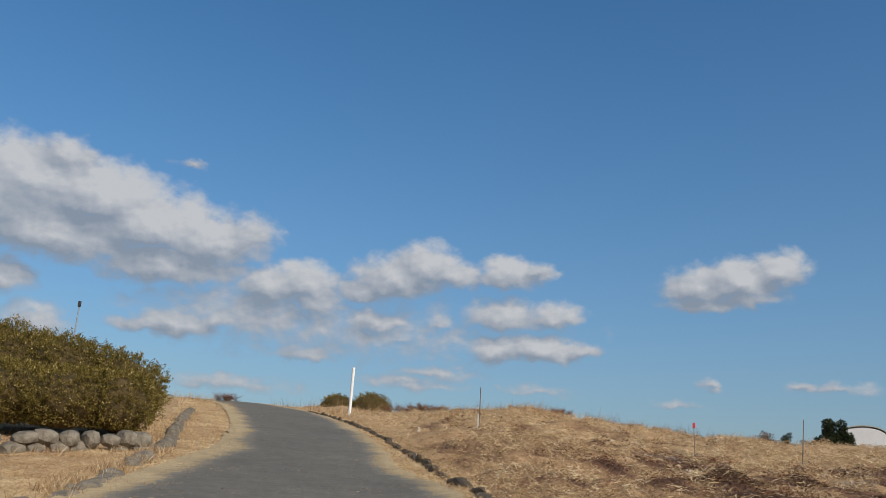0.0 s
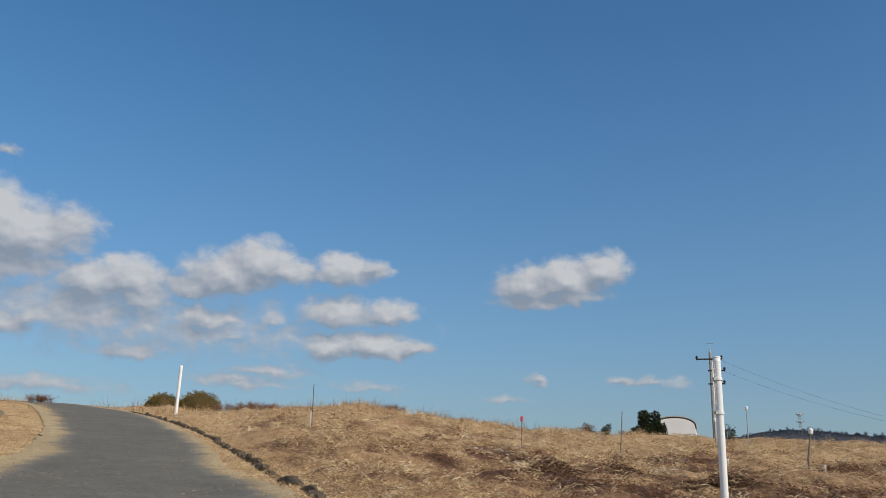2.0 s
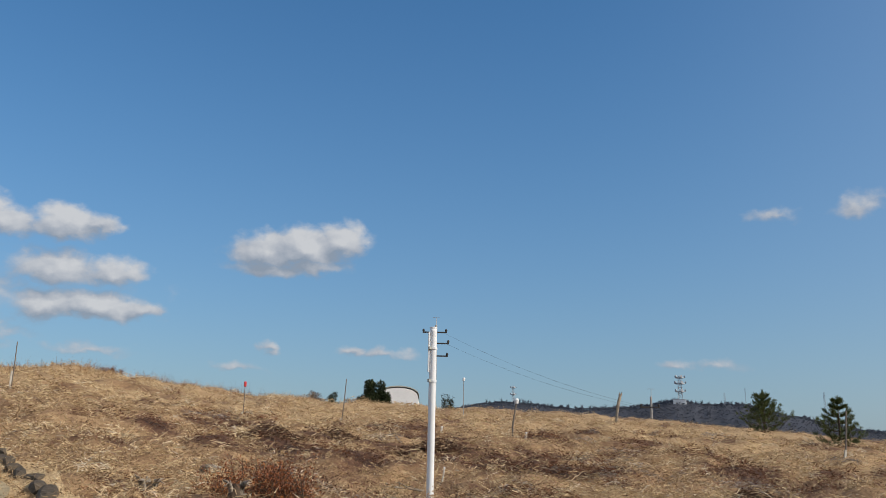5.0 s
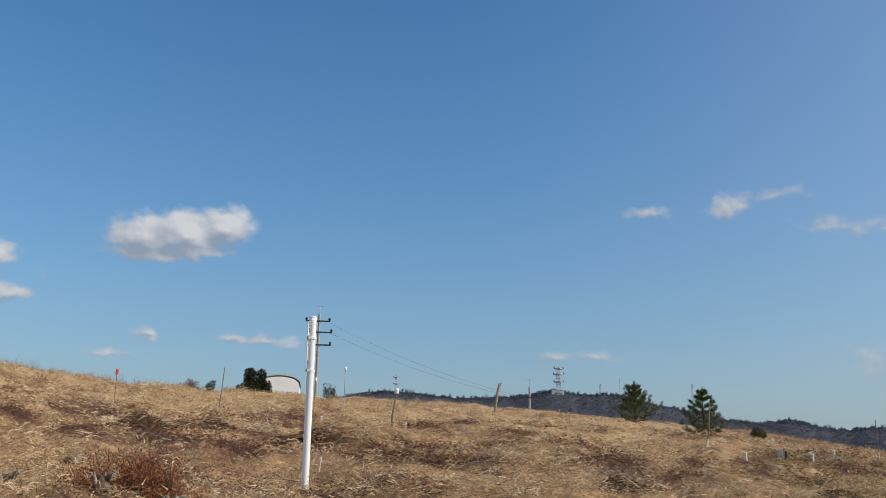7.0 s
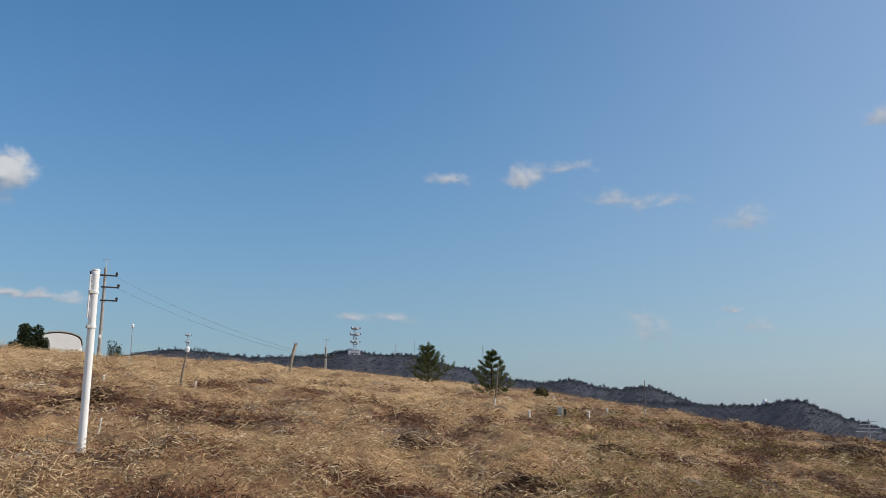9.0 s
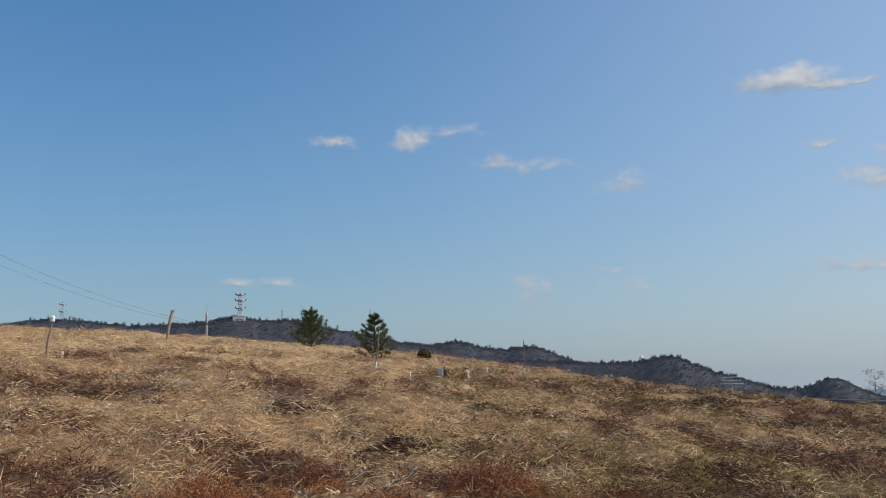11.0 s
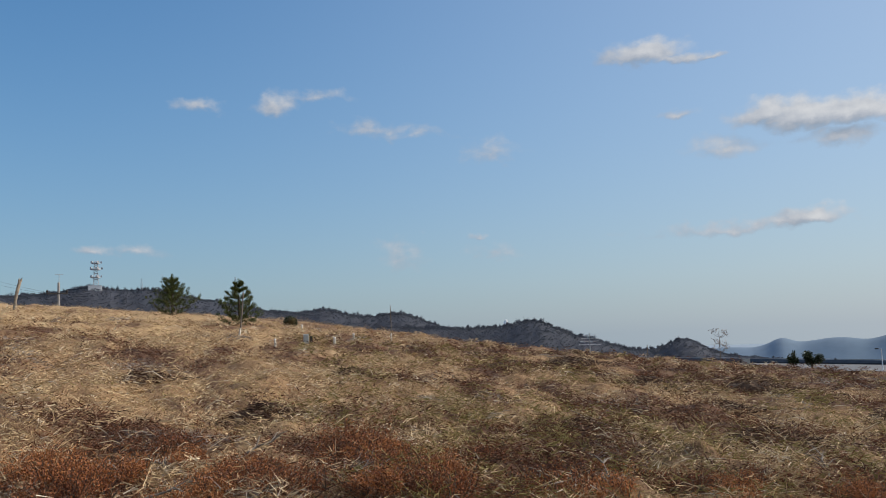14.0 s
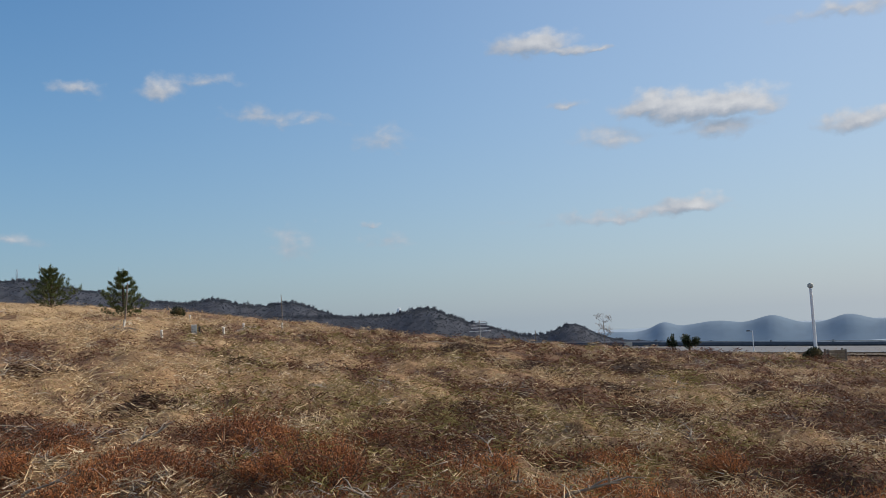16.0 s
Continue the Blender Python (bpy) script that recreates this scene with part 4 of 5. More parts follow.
# ---- far buildings and masts ----
def hall(az0, az1, d, top):
    """A white hall with a shallow arched roof, its end wall towards the field."""
    (x0, y0), (x1, y1) = polar(az0, d), polar(az1, d)
    wid = math.hypot(x1 - x0, y1 - y0)
    cx, cy = (x0 + x1) / 2, (y0 + y1) / 2
    z = min(h(cx, cy), h(x1, y1)) - 0.4
    t = thing("white_hall", cx, cy, "white hall with a shallow arched roof beyond the field", "building", z=z, turn=-(az0 + az1) / 2 - 2)
    hgt = 1.6 + d * math.tan(radians(top)) - z
    bm = bmesh.new()
    outline = [(-wid / 2, 0), (wid / 2, 0)] + [(wid / 2 * math.cos(a), hgt - 1.0 + 0.95 * math.sin(a) ** 0.8) for a in np.linspace(0, math.pi, 17)]
    near = [bm.verts.new((x, 0, q)) for x, q in outline]
    far = [bm.verts.new((x, 9, q)) for x, q in outline]
    bm.faces.new(near)
    bm.faces.new(far[::-1])
    for i in range(len(outline)):
        j = (i + 1) % len(outline)
        bm.faces.new((near[i], far[i], far[j], near[j]))
    bmesh.ops.recalc_face_normals(bm, faces=bm.faces)
    part("wall", bm, M_WALLW, t)
    pts = [((wid / 2 + 0.12) * math.cos(a), hgt - 0.95 + 1.02 * math.sin(a) ** 0.8) for a in np.linspace(0, math.pi, 17)]
    bm = bmesh.new()
    rows = [[bm.verts.new((x, yy, q + o)) for x, q in pts] for yy, o in ((-0.04, 0), (-0.04, 0.1), (9.2, 0.1), (9.2, 0))]
    for a, b in zip(rows, rows[1:] + rows[:1]):
        for i in range(len(pts) - 1):
            bm.faces.new((a[i], a[i + 1], b[i + 1], b[i]))
    bmesh.ops.recalc_face_normals(bm, faces=bm.faces)
    part("roof", bm, M_GREY, t, "grey-green arched metal roof")
    return t


hall(20.5, 22.95, 90.0, 4.5)


def lattice_tower(az, d, base, top, wide, decks, name, label):
    """A braced steel tower with round decks of dishes."""
    x, y = polar(az, d)
    z0, z1 = 1.6 + d * math.tan(radians(base)) - 6, 1.6 + d * math.tan(radians(top))
    hg = z1 - z0
    t = thing(name, x, y, label, "radio tower", "towers on the hill", z=z0, turn=-az)
    w0, w1 = wide, wide * 0.55
    c = [(-1, -1), (1, -1), (1, 1), (-1, 1)]
    for sx, sy in c:
        tubes("leg", [([(sx * w0 / 2, sy * w0 / 2, 0), (sx * w1 / 2, sy * w1 / 2, hg)], [wide * 0.06, wide * 0.05])], M_STEEL, t, 5)
    n = max(3, int(hg / wide))
    bars = []
    for i in range(n):
        a, b = i / n, (i + 1) / n
        wa, wb = w0 + (w1 - w0) * a, w0 + (w1 - w0) * b
        for (sx, sy), (px, py) in zip(c, c[1:] + c[:1]):
            bars.append(([(sx * wa / 2, sy * wa / 2, hg * a), (px * wb / 2, py * wb / 2, hg * b)], [wide * 0.035] * 2))
            bars.append(([(sx * wb / 2, sy * wb / 2, hg * b), (px * wb / 2, py * wb / 2, hg * b)], [wide * 0.035] * 2))
    tubes("bracing", bars, M_STEEL, t, 4)
    for u, r in decks:
        dk = part("deck", tube([(0, 0, hg * u), (0, 0, hg * u + wide * 0.22)], [wide * r, wide * r], 14), M_STEEL, t)
        for k in range(5):
            a = 6.283 * k / 5
            part("dish", tube([(wide * r * math.cos(a), wide * r * math.sin(a), hg * u + wide * 0.3), (wide * (r + 0.25) * math.cos(a), wide * (r + 0.25) * math.sin(a), hg * u + wide * 0.34)], [wide * 0.2, wide * 0.24], 10), M_STEEL, dk, "white dish")
    return t



lattice_tower(39.3, 1480, 3.85, 5.42, 8.0, [(0.45, 0.85), (0.72, 0.95), (0.92, 0.8)], "radio_tower", "white lattice radio tower with dish decks on the wooded hill")
lattice_tower(41.9, 1480, 3.5, 4.35, 3.4, [], "radio_mast", "slim grey lattice mast on the wooded hill")
lattice_tower(43.1, 1480, 3.4, 4.65, 1.6, [], "radio_mast", "very slim grey lattice mast on the wooded hill")
lattice_tower(47.5, 1480, 2.4, 4.35, 3.4, [], "radio_mast", "slim grey lattice mast on the wooded hill")
lattice_tower(28.95, 1480, 3.6, 4.75, 5.0, [(0.6, 0.8), (0.9, 0.8)], "radio_tower", "pale lattice tower with dishes on the wooded hill")
mx_, my_ = polar(39.25, 1478)
base_house = thing("station_building", mx_, my_, "small white station building at the tower's foot", "building", z=1.6 + 1478 * math.tan(radians(3.85)) - 5, turn=-39)
part("wall", block(20, 10, 7.5, (0, 0, 0), 0.3), M_WALLW, base_house)
part("roof", block(21, 11, 0.8, (0, 0, 7.6), 0.2), M_STEEL, base_house, "pale flat roof")


# woods: bare crowns in clumps on the hills, with single trees along the ridges
def woods(name, line, dist, depth, count, seed, label):
    rng = np.random.default_rng(seed)
    az, el = line
    a = rng.uniform(az[0], az[-1], count)
    u = -np.abs(rng.normal(0, 0.38, count))
    u[: count // 4] = rng.uniform(-0.06, 0.05, count // 4)
    e = np.interp(a, az, el)
    crest = 1.6 + dist * np.tan(np.radians(e))
    z = -112 + (crest + 112) * np.exp(-(u / 0.55) ** 2 * 1.4)
    r = dist + depth * u
    s = rng.uniform(1.3, 2.8, count) * dist / 1500
    s[rng.random(count) < 0.04] *= 2.0
    c = np.stack([r * np.sin(np.radians(a)), r * np.cos(np.radians(a)), z + s * 0.25], -1)
    per = 10
    d = rng.normal(size=(count, per, 3))
    d /= np.linalg.norm(d, axis=2, keepdims=True)
    d[..., 2] = np.abs(d[..., 2]) + 0.5
    root = (c[:, None] + d * s[:, None, None] * 0.30).reshape(-1, 3)
    # a stand of dark evergreens on the spur
    t = np.repeat(np.clip(rng.normal(0.5, 0.2, count) - 0.55 * np.exp(-((a - 67.2) / 0.9) ** 2) * (np.abs(u + 0.2) < 0.16), 0, 1), per)
    ln_ = np.repeat(s, per) * rng.uniform(0.35, 0.7, count * per)
    ob = slivers(name, root, d.reshape(-1, 3) + rng.normal(size=(count * per, 3)) * 0.25, ln_, np.repeat(s, per) * 0.4, t, M_CANOPY)
    return tagged(ob, label, "woods", kind="stuff")


def ridge_trees(name, line, dist, count, seed, a0, a1, label):
    """Bare single trees along the skyline: thin twigs fanning up from short trunks."""
    rng = np.random.default_rng(seed)
    a = rng.uniform(a0, a1, count)
    e = np.interp(a, *line)
    s = rng.uniform(4, 9.5, count) * dist / 1500 * np.where(rng.random(count) < 0.15, 1.35, 1)
    c = np.stack([dist * np.sin(np.radians(a)), dist * np.cos(np.radians(a)), 1.6 + dist * np.tan(np.radians(e)) - 1.0], -1)
    per = 26
    d = rng.normal(size=(count, per, 3)) * 0.42
    d[..., 2] = 1
    up = rng.uniform(0.1, 0.55, (count, per, 1)) * s[:, None, None]
    root = (c[:, None] + d * np.array([0.25, 0.25, 0]) * up + np.array([0, 0, 1]) * up).reshape(-1, 3)
    tint = np.repeat(np.clip(rng.normal(0.5, 0.2, count), 0, 1), per)
    ob = slivers(name, root, d.reshape(-1, 3), np.repeat(s, per) * rng.uniform(0.3, 0.6, count * per), 0.75, tint, M_CANOPY)
    return tagged(ob, label, "woods", kind="stuff")


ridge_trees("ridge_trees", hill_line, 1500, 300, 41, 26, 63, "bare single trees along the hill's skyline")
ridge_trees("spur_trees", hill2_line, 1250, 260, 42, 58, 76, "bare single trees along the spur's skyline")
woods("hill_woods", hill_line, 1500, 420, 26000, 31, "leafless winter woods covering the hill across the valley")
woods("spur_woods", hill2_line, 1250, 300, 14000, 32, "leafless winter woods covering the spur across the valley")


# ---- grass, litter and shrubs of the field ----
def scatter(n, seed, near=3.2, far=60.0, az0=-42.0, az1=104.0, fall=0.75):
    """Places over the field, denser near the walker."""
    rng = np.random.default_rng(seed)
    p = 1 - fall
    d = (near ** p + rng.random(n) * (far ** p - near ** p)) ** (1 / p)
    a = np.radians(rng.uniform(az0, az1, n))
    x, y = d * np.sin(a), d * np.cos(a)
    return rng, x, y, d, np.degrees(a)


def lying(rng, x, y, rise, swing=0.7):
    """Directions of flattened stalks, combed one way over each patch."""
    n = len(x)
    th = 2.2 * waves(x, y, 77, 3.5) + rng.normal(0, swing, n) + 0.6
    el = np.abs(rng.normal(0, 1, n)) * rise
    return np.stack([np.cos(th) * np.cos(el), np.sin(th) * np.cos(el), np.sin(el)], -1)


def on_lane(x, y):
    off = x - road_mid(y)
    return (off > -1.8) & (off < 1.75) & (y > -30)


def straw_field():
    rng, x, y, d, az = scatter(640000, 101)
    off = x - road_mid(y)
    keep = ~on_lane(x, y) & ~((off > 1.5) & (off < 2.4))
    x, y, d, az, off = x[keep], y[keep], d[keep], az[keep], off[keep]
    n = len(x)
    b = brown_share(x, y, d, az)
    lump = np.clip(0.5 + 2.4 * (patchy(x, y, 63, 0.7, 2) - 0.5), 0, 1.3)
    west = off < 0
    z = height(x, y) + rng.random(n) * 0.12 * lump * np.where(west, 0.3, 1)
    way = lying(rng, x, y, 0.5, 1.6)
    thin = rng.random(n) > 0.85 * np.clip((b - 0.42) / 0.22, 0, 1) * (off > 3)
    x, y, d, az, off, b, lump, west, z, way = x[thin], y[thin], d[thin], az[thin], off[thin], b[thin], lump[thin], west[thin], z[thin], way[thin]
    n = len(x)
    pick = rng.random(n) < np.clip((b - 0.5) * 2.2 + 0.38, 0.06, 0.92)
    calm = np.clip(15 / d, 0.35, 1.25)
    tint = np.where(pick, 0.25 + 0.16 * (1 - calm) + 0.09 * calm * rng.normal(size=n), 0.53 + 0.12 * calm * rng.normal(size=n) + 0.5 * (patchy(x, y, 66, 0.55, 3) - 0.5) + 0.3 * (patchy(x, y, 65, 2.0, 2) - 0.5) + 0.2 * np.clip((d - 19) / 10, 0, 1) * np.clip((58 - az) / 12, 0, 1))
    tint = np.where(rng.random(n) < np.clip(0.25 * waves(x, y, 67, 1.3), 0.01, 0.3) * np.clip(11 / d, 0.2, 1), rng.uniform(0.86, 1.0, n), tint)
    tint = np.where(west, np.clip(tint, 0.5, 0.9), tint)
    ln = rng.uniform(0.018, 0.05 + 0.12 * rng.random(n) ** 5, n) * np.where(west, 0.6, 1)
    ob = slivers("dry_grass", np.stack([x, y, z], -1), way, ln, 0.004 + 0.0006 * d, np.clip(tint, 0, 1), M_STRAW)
    tagged(ob, "flattened mown straw and brown litter covering the field", "dry grass", kind="stuff")


def stubble():
    rng, x, y, d, az = scatter(170000, 102, 3.2, 56)
    keep = ~on_lane(x, y)
    x, y, d, az = x[keep], y[keep], d[keep], az[keep]
    n = len(x)
    off = x - road_mid(y)
    way = np.stack([rng.normal(0, 0.45, n), rng.normal(0, 0.45, n), np.ones(n)], -1)
    tint = np.clip(np.where(rng.random(n) < np.clip((brown_share(x, y, d, az) - 0.5) * 2 + 0.35, 0.05, 0.85), rng.normal(0.3, 0.12, n), rng.normal(0.6, 0.13, n)), 0, 1)
    tint = 0.54 + (tint - 0.54) * np.clip(12 / d, 0.35, 1)
    short = np.where((off < 2.4) & (off > -5), 0.45, 1.0)
    ob = slivers("grass_stubble", np.stack([x, y, height(x, y)], -1), way, rng.uniform(0.02, 0.075, n) * short, 0.004 + 0.0005 * d, tint, M_STRAW)
    tagged(ob, "short dry upright grass stubble on the field", "dry grass", kind="stuff")


def skyline_grass():
    rng, x, y, d, az = scatter(30000, 103, 38, 50, -30, 62, 0.0)
    keep = ~on_lane(x, y) & (waves(x, y, 71, 5) + 0.5 * waves(x, y, 72, 1.5) > -0.1 + 0.02 * np.abs(az))
    x, y, d = x[keep], y[keep], d[keep]
    n = len(x)
    way = np.stack([rng.normal(0.15, 0.35, n), rng.normal(0, 0.35, n), np.ones(n)], -1)
    ob = slivers("tall_dry_grass", np.stack([x, y, height(x, y) - 0.02], -1), way, rng.uniform(0.12, 0.36, n) * np.where(x < 6, 1.5, 1.0), 0.02, np.clip(rng.normal(0.62, 0.16, n), 0, 1), M_STRAW)
    tagged(ob, "taller pale dry grass along the field's crest", "dry grass", kind="stuff")
    rng, x, y, d, az = scatter(2600, 104, 40, 50, -14, 14, 0.0)
    keep = ~on_lane(x, y) & (waves(x, y, 73, 3.0) > 0.25)
    x, y = x[keep], y[keep]
    n = len(x)
    way = np.stack([rng.normal(0, 0.4, n), rng.normal(0, 0.4, n), np.ones(n)], -1)
    ob = slivers("dry_weed_stalks", np.stack([x, y, height(x, y)], -1), way, rng.uniform(0.3, 0.75, n), 0.012, rng.uniform(0.1, 0.7, n), M_RUST)
    tagged(ob, "thin reddish dry weed stalks along the crest", "weeds", kind="stuff")


def green_grass():
    rng, x, y, d, az = scatter(95000, 105, 4.5, 34, 20, 104)
    keep = (2.6 * (patchy(x, y, 81, 2.4, 3) - 0.5) + 1.2 * (patchy(x, y, 82, 0.6, 2) - 0.5) + 0.5 * np.clip((az - 56) / 28, -0.7, 1)) > 0.24
    x, y, d = x[keep], y[keep], d[keep]
    n = len(x)
    way = np.stack([rng.normal(0, 0.7, n), rng.normal(0, 0.7, n), np.ones(n)], -1)
    ob = slivers("green_grass", np.stack([x, y, height(x, y)], -1), way, rng.uniform(0.02, 0.06, n), 0.007 + 0.0005 * d, np.clip(rng.normal(0.74, 0.25, n), 0, 1), M_OLIVE)
    tagged(ob, "olive-green winter grass growing between the straw", "grass", kind="stuff")


def brush_litter():
    """Dark cut heath and twigs, in patches."""
    rng, x, y, d, az = scatter(150000, 106, 4.5, 46)
    off = x - road_mid(y)
    keep = (off > 3.2) & (brown_share(x, y, d, az) > 0.55)
    x, y, d = x[keep], y[keep], d[keep]
    n = len(x)
    way = lying(rng, x, y, 0.5, 1.5)
    z = height(x, y) + rng.random(n) ** 2 * 0.16
    tint = np.where(rng.random(n) < 0.16, rng.uniform(0.6, 1.0, n), np.clip(rng.normal(0.25, 0.11, n), 0, 1))
    ob = slivers("cut_brush_litter", np.stack([x, y, z], -1), way, rng.uniform(0.03, 0.1, n), 0.006 + 0.0004 * d, tint, M_STRAW)
    tagged(ob, "dark brown cut brush and twig litter", "brush litter", kind="stuff")
    rng, x, y, d, az = scatter(46000, 107, 4.5, 15, 2, 104)
    keep = (0.7 * waves(x, y, 95, 2.2) + 0.5 * waves(x, y, 96, 0.8)) > 0.35 + 0.25 * np.clip((d - 9) / 5, -0.6, 1)
    keep = keep | ((np.hypot(x - 5.3, y - 10.9) < 1.5) & (waves(x, y, 97, 0.9) > 0))
    x, y, d = x[keep], y[keep], d[keep]
    n = len(x)
    way = np.stack([rng.normal(0, 0.6, n), rng.normal(0, 0.6, n), np.full(n, 0.8)], -1)
    ob = slivers("low_red_heath", np.stack([x, y, height(x, y) + 0.02], -1), way, rng.uniform(0.05, 0.17, n), 0.006, np.clip(rng.normal(0.5, 0.25, n), 0, 1), M_RUST)
    tagged(ob, "low rust-brown heath growing between the straw", "heath", kind="stuff")


def bracken():
    """Flattened rust-brown bracken, in patches on the field's eastern side."""
    rng, x, y, d, az = scatter(110000, 108, 7, 44, 28, 104)
    keep = brown_share(x, y, d, az) > 0.5
    x, y, d = x[keep], y[keep], d[keep]
    n = len(x)
    way = lying(rng, x, y, 0.5, 1.5)
    z = height(x, y) + rng.random(n) * 0.13 * np.clip(0.6 + 0.8 * waves(x, y, 124, 0.8), 0.1, 1.4)
    ob = slivers("flattened_bracken", np.stack([x, y, z], -1), way, rng.uniform(0.03, 0.1, n), 0.008 + 0.0005 * d, np.clip(rng.normal(0.22, 0.12, n) + 0.1 * waves(x, y, 125, 1.0), 0, 1), M_BRACKEN)
    tagged(ob, "flattened rust-brown bracken patches on the field", "bracken", kind="stuff")


def clumps(name, count, per, seed, far, tint, spread, long, rise, mat, az0, az1, patch, label, category, dome=0.16, brown=None):
    """Low domed bunches of short stalks: they catch the light on one side and shade the gaps between them."""
    rng, cx, cy, cd, caz = scatter(count, seed, 4.6, far, az0, az1, 0.6)
    keep = (cx - road_mid(cy) > 3.2) & (2.4 * (patchy(cx, cy, seed + 1, 2.6, 3) - 0.5) > patch)
    if brown:
        share = brown_share(cx, cy, cd, caz)
        keep = keep & (share > brown[0]) & (share < brown[1])
    cx, cy, cd = cx[keep], cy[keep], cd[keep]
    m = len(cx)
    size = 0.55 + 1.3 * rng.random(m) ** 2
    th = rng.uniform(0, 6.283, m)
    ct = rng.normal(tint, 0.09, m)
    i = np.repeat(np.arange(m), per)
    n = len(i)
    a, q = rng.uniform(0, 6.283, n), rng.random(n) ** 0.6
    wide = spread * 1.7 * size[i]
    dx, dy = np.cos(a) * q * wide * rng.uniform(0.7, 1.3, m)[i], np.sin(a) * q * wide
    x, y = cx[i] + dx, cy[i] + dy
    z = height(x, y) + dome * size[i] * (1 - q * q) * rng.uniform(0.55, 1.0, n)
    lean = rng.normal(0, 0.6, n)
    out = np.stack([np.cos(a + lean), np.sin(a + lean), rng.normal(rise, 0.5, n) - 0.7 * q], -1)
    ob = slivers(name, np.stack([x, y, z], -1), out, rng.uniform(0.4, 1.0, n) * long * size[i], 0.004 + 0.0007 * cd[i], np.clip(ct[i] + rng.normal(0, 0.09, n), 0, 1), mat)
    tagged(ob, label, category, kind="stuff")


M_BRACKEN = blade_material("dead_bracken", [(0.0, (0.035, 0.02, 0.016)), (0.25, (0.14, 0.060, 0.034)), (0.5, (0.26, 0.115, 0.055)), (1.0, (0.42, 0.27, 0.15))], 0.8, 0.15)
bracken()
clumps("straw_tufts", 9500, 36, 140, 44, 0.74, 0.11, 0.11, 0.4, M_STRAW, -16, 104, -0.3, "pale straw tufts lying in bunches on the field", "dry grass", brown=(-1, 0.5))
clumps("bracken_clumps", 9000, 46, 150, 40, 0.24, 0.13, 0.07, 0.6, M_BRACKEN, -8, 104, -2.0, "dark rust-brown bracken clumps on the field", "bracken", brown=(0.48, 2))
clumps("dead_fern_mats", 420, 200, 171, 34, 0.8, 0.26, 0.08, 0.3, M_TWIG, 10, 104, 0.25, "grey-brown matted dead fern lying on the field", "dead fern", 0.1)
clumps("olive_grass_tufts", 2200, 36, 163, 36, 0.5, 0.11, 0.13, 0.4, M_OLIVE, 52, 104, 0.1, "olive green low grass tufts between the dry straw", "grass")


def pale_stems():
    """Single bleached stalks, bent and lying loose over the litter."""
    rng, x, y, d, az = scatter(15000, 180, 4.6, 36, -14, 104)
    keep = (x - road_mid(y) > 3.2) & (patchy(x, y, 181, 1.6, 3) > 0.46)
    x, y, d = x[keep], y[keep], d[keep]
    n = len(x)
    way = lying(rng, x, y, 0.3, 0.9)
    ob = blades("pale_stems", np.stack([x, y, height(x, y) + rng.uniform(0.03, 0.15, n)], -1), way, rng.uniform(0.10, 0.34, n), 0.003 + 0.0005 * d, np.clip(rng.normal(0.78, 0.1, n), 0, 1), M_STRAW, droop=0.25)
    tagged(ob, "bleached single stalks lying bent over the litter", "dry stalks", kind="stuff")


pale_stems()
straw_field()
stubble()
skyline_grass()
green_grass()
brush_litter()


def verge_grass():
    rng = np.random.default_rng(110)
    n = 60000
    y = 8 + 40 * rng.random(n) ** 1.6
    side = rng.random(n) < 0.55
    off = np.where(side, rng.uniform(-4.2, -1.15, n), rng.uniform(1.0, 2.9, n))
    edge = np.where(side, -1.65 + 0.7 * np.exp(-((y - 17.5) / 3.6) ** 2) + 0.5 * waves(off * 0, y, 111, 2.5) + 0.3 * waves(off, y, 112, 0.8), 1.45 + 0.75 * np.clip((16.5 - y) / 4, 0, 1) + 0.3 * waves(off * 0, y, 113, 1.8) + 0.2 * waves(off, y, 114, 0.7))
    keep = np.where(side, off < edge, off > edge)
    y, off = y[keep], off[keep]
    x = road_mid(y) + off
    n = len(x)
    way = np.stack([rng.normal(0, 1, n), rng.normal(0, 1, n), np.full(n, 0.5)], -1)
    ob = slivers("verge_grass", np.stack([x, y, height(x, y) + 0.03], -1), way, rng.uniform(0.03, 0.09, n), 0.011, np.clip(rng.normal(0.68, 0.06, n) + 0.1 * waves(x, y, 119, 1.2), 0, 1), M_STRAW)
    tagged(ob, "short straw-coloured grass creeping over the lane's edges", "dry grass", kind="stuff")


verge_grass()


def lane_litter():
    rng = np.random.default_rng(115)
    n = 5000
    y = 8 + 38 * rng.random(n) ** 1.5
    off = rng.uniform(-1.9, 2.2, n)
    keep = rng.random(n) < 0.08 + np.clip(0.75 * waves(off * 2.5, y * 0.8, 116, 2.2) + 0.55 * (np.abs(off) - 0.9), 0, 0.9)
    y, off = y[keep], off[keep]
    x = road_mid(y) + off
    n = len(x)
    way = np.stack([rng.normal(0, 1, n), rng.normal(0, 1, n), rng.uniform(0, 0.12, n)], -1)
    ob = slivers("straw_litter", np.stack([x, y, height(x, y) + 0.066], -1), way, rng.uniform(0.02, 0.07, n), 0.010, np.clip(rng.normal(0.6, 0.1, n), 0, 1), M_STRAW)
    tagged(ob, "loose straw blown over the lane", "litter", kind="stuff")


lane_litter()


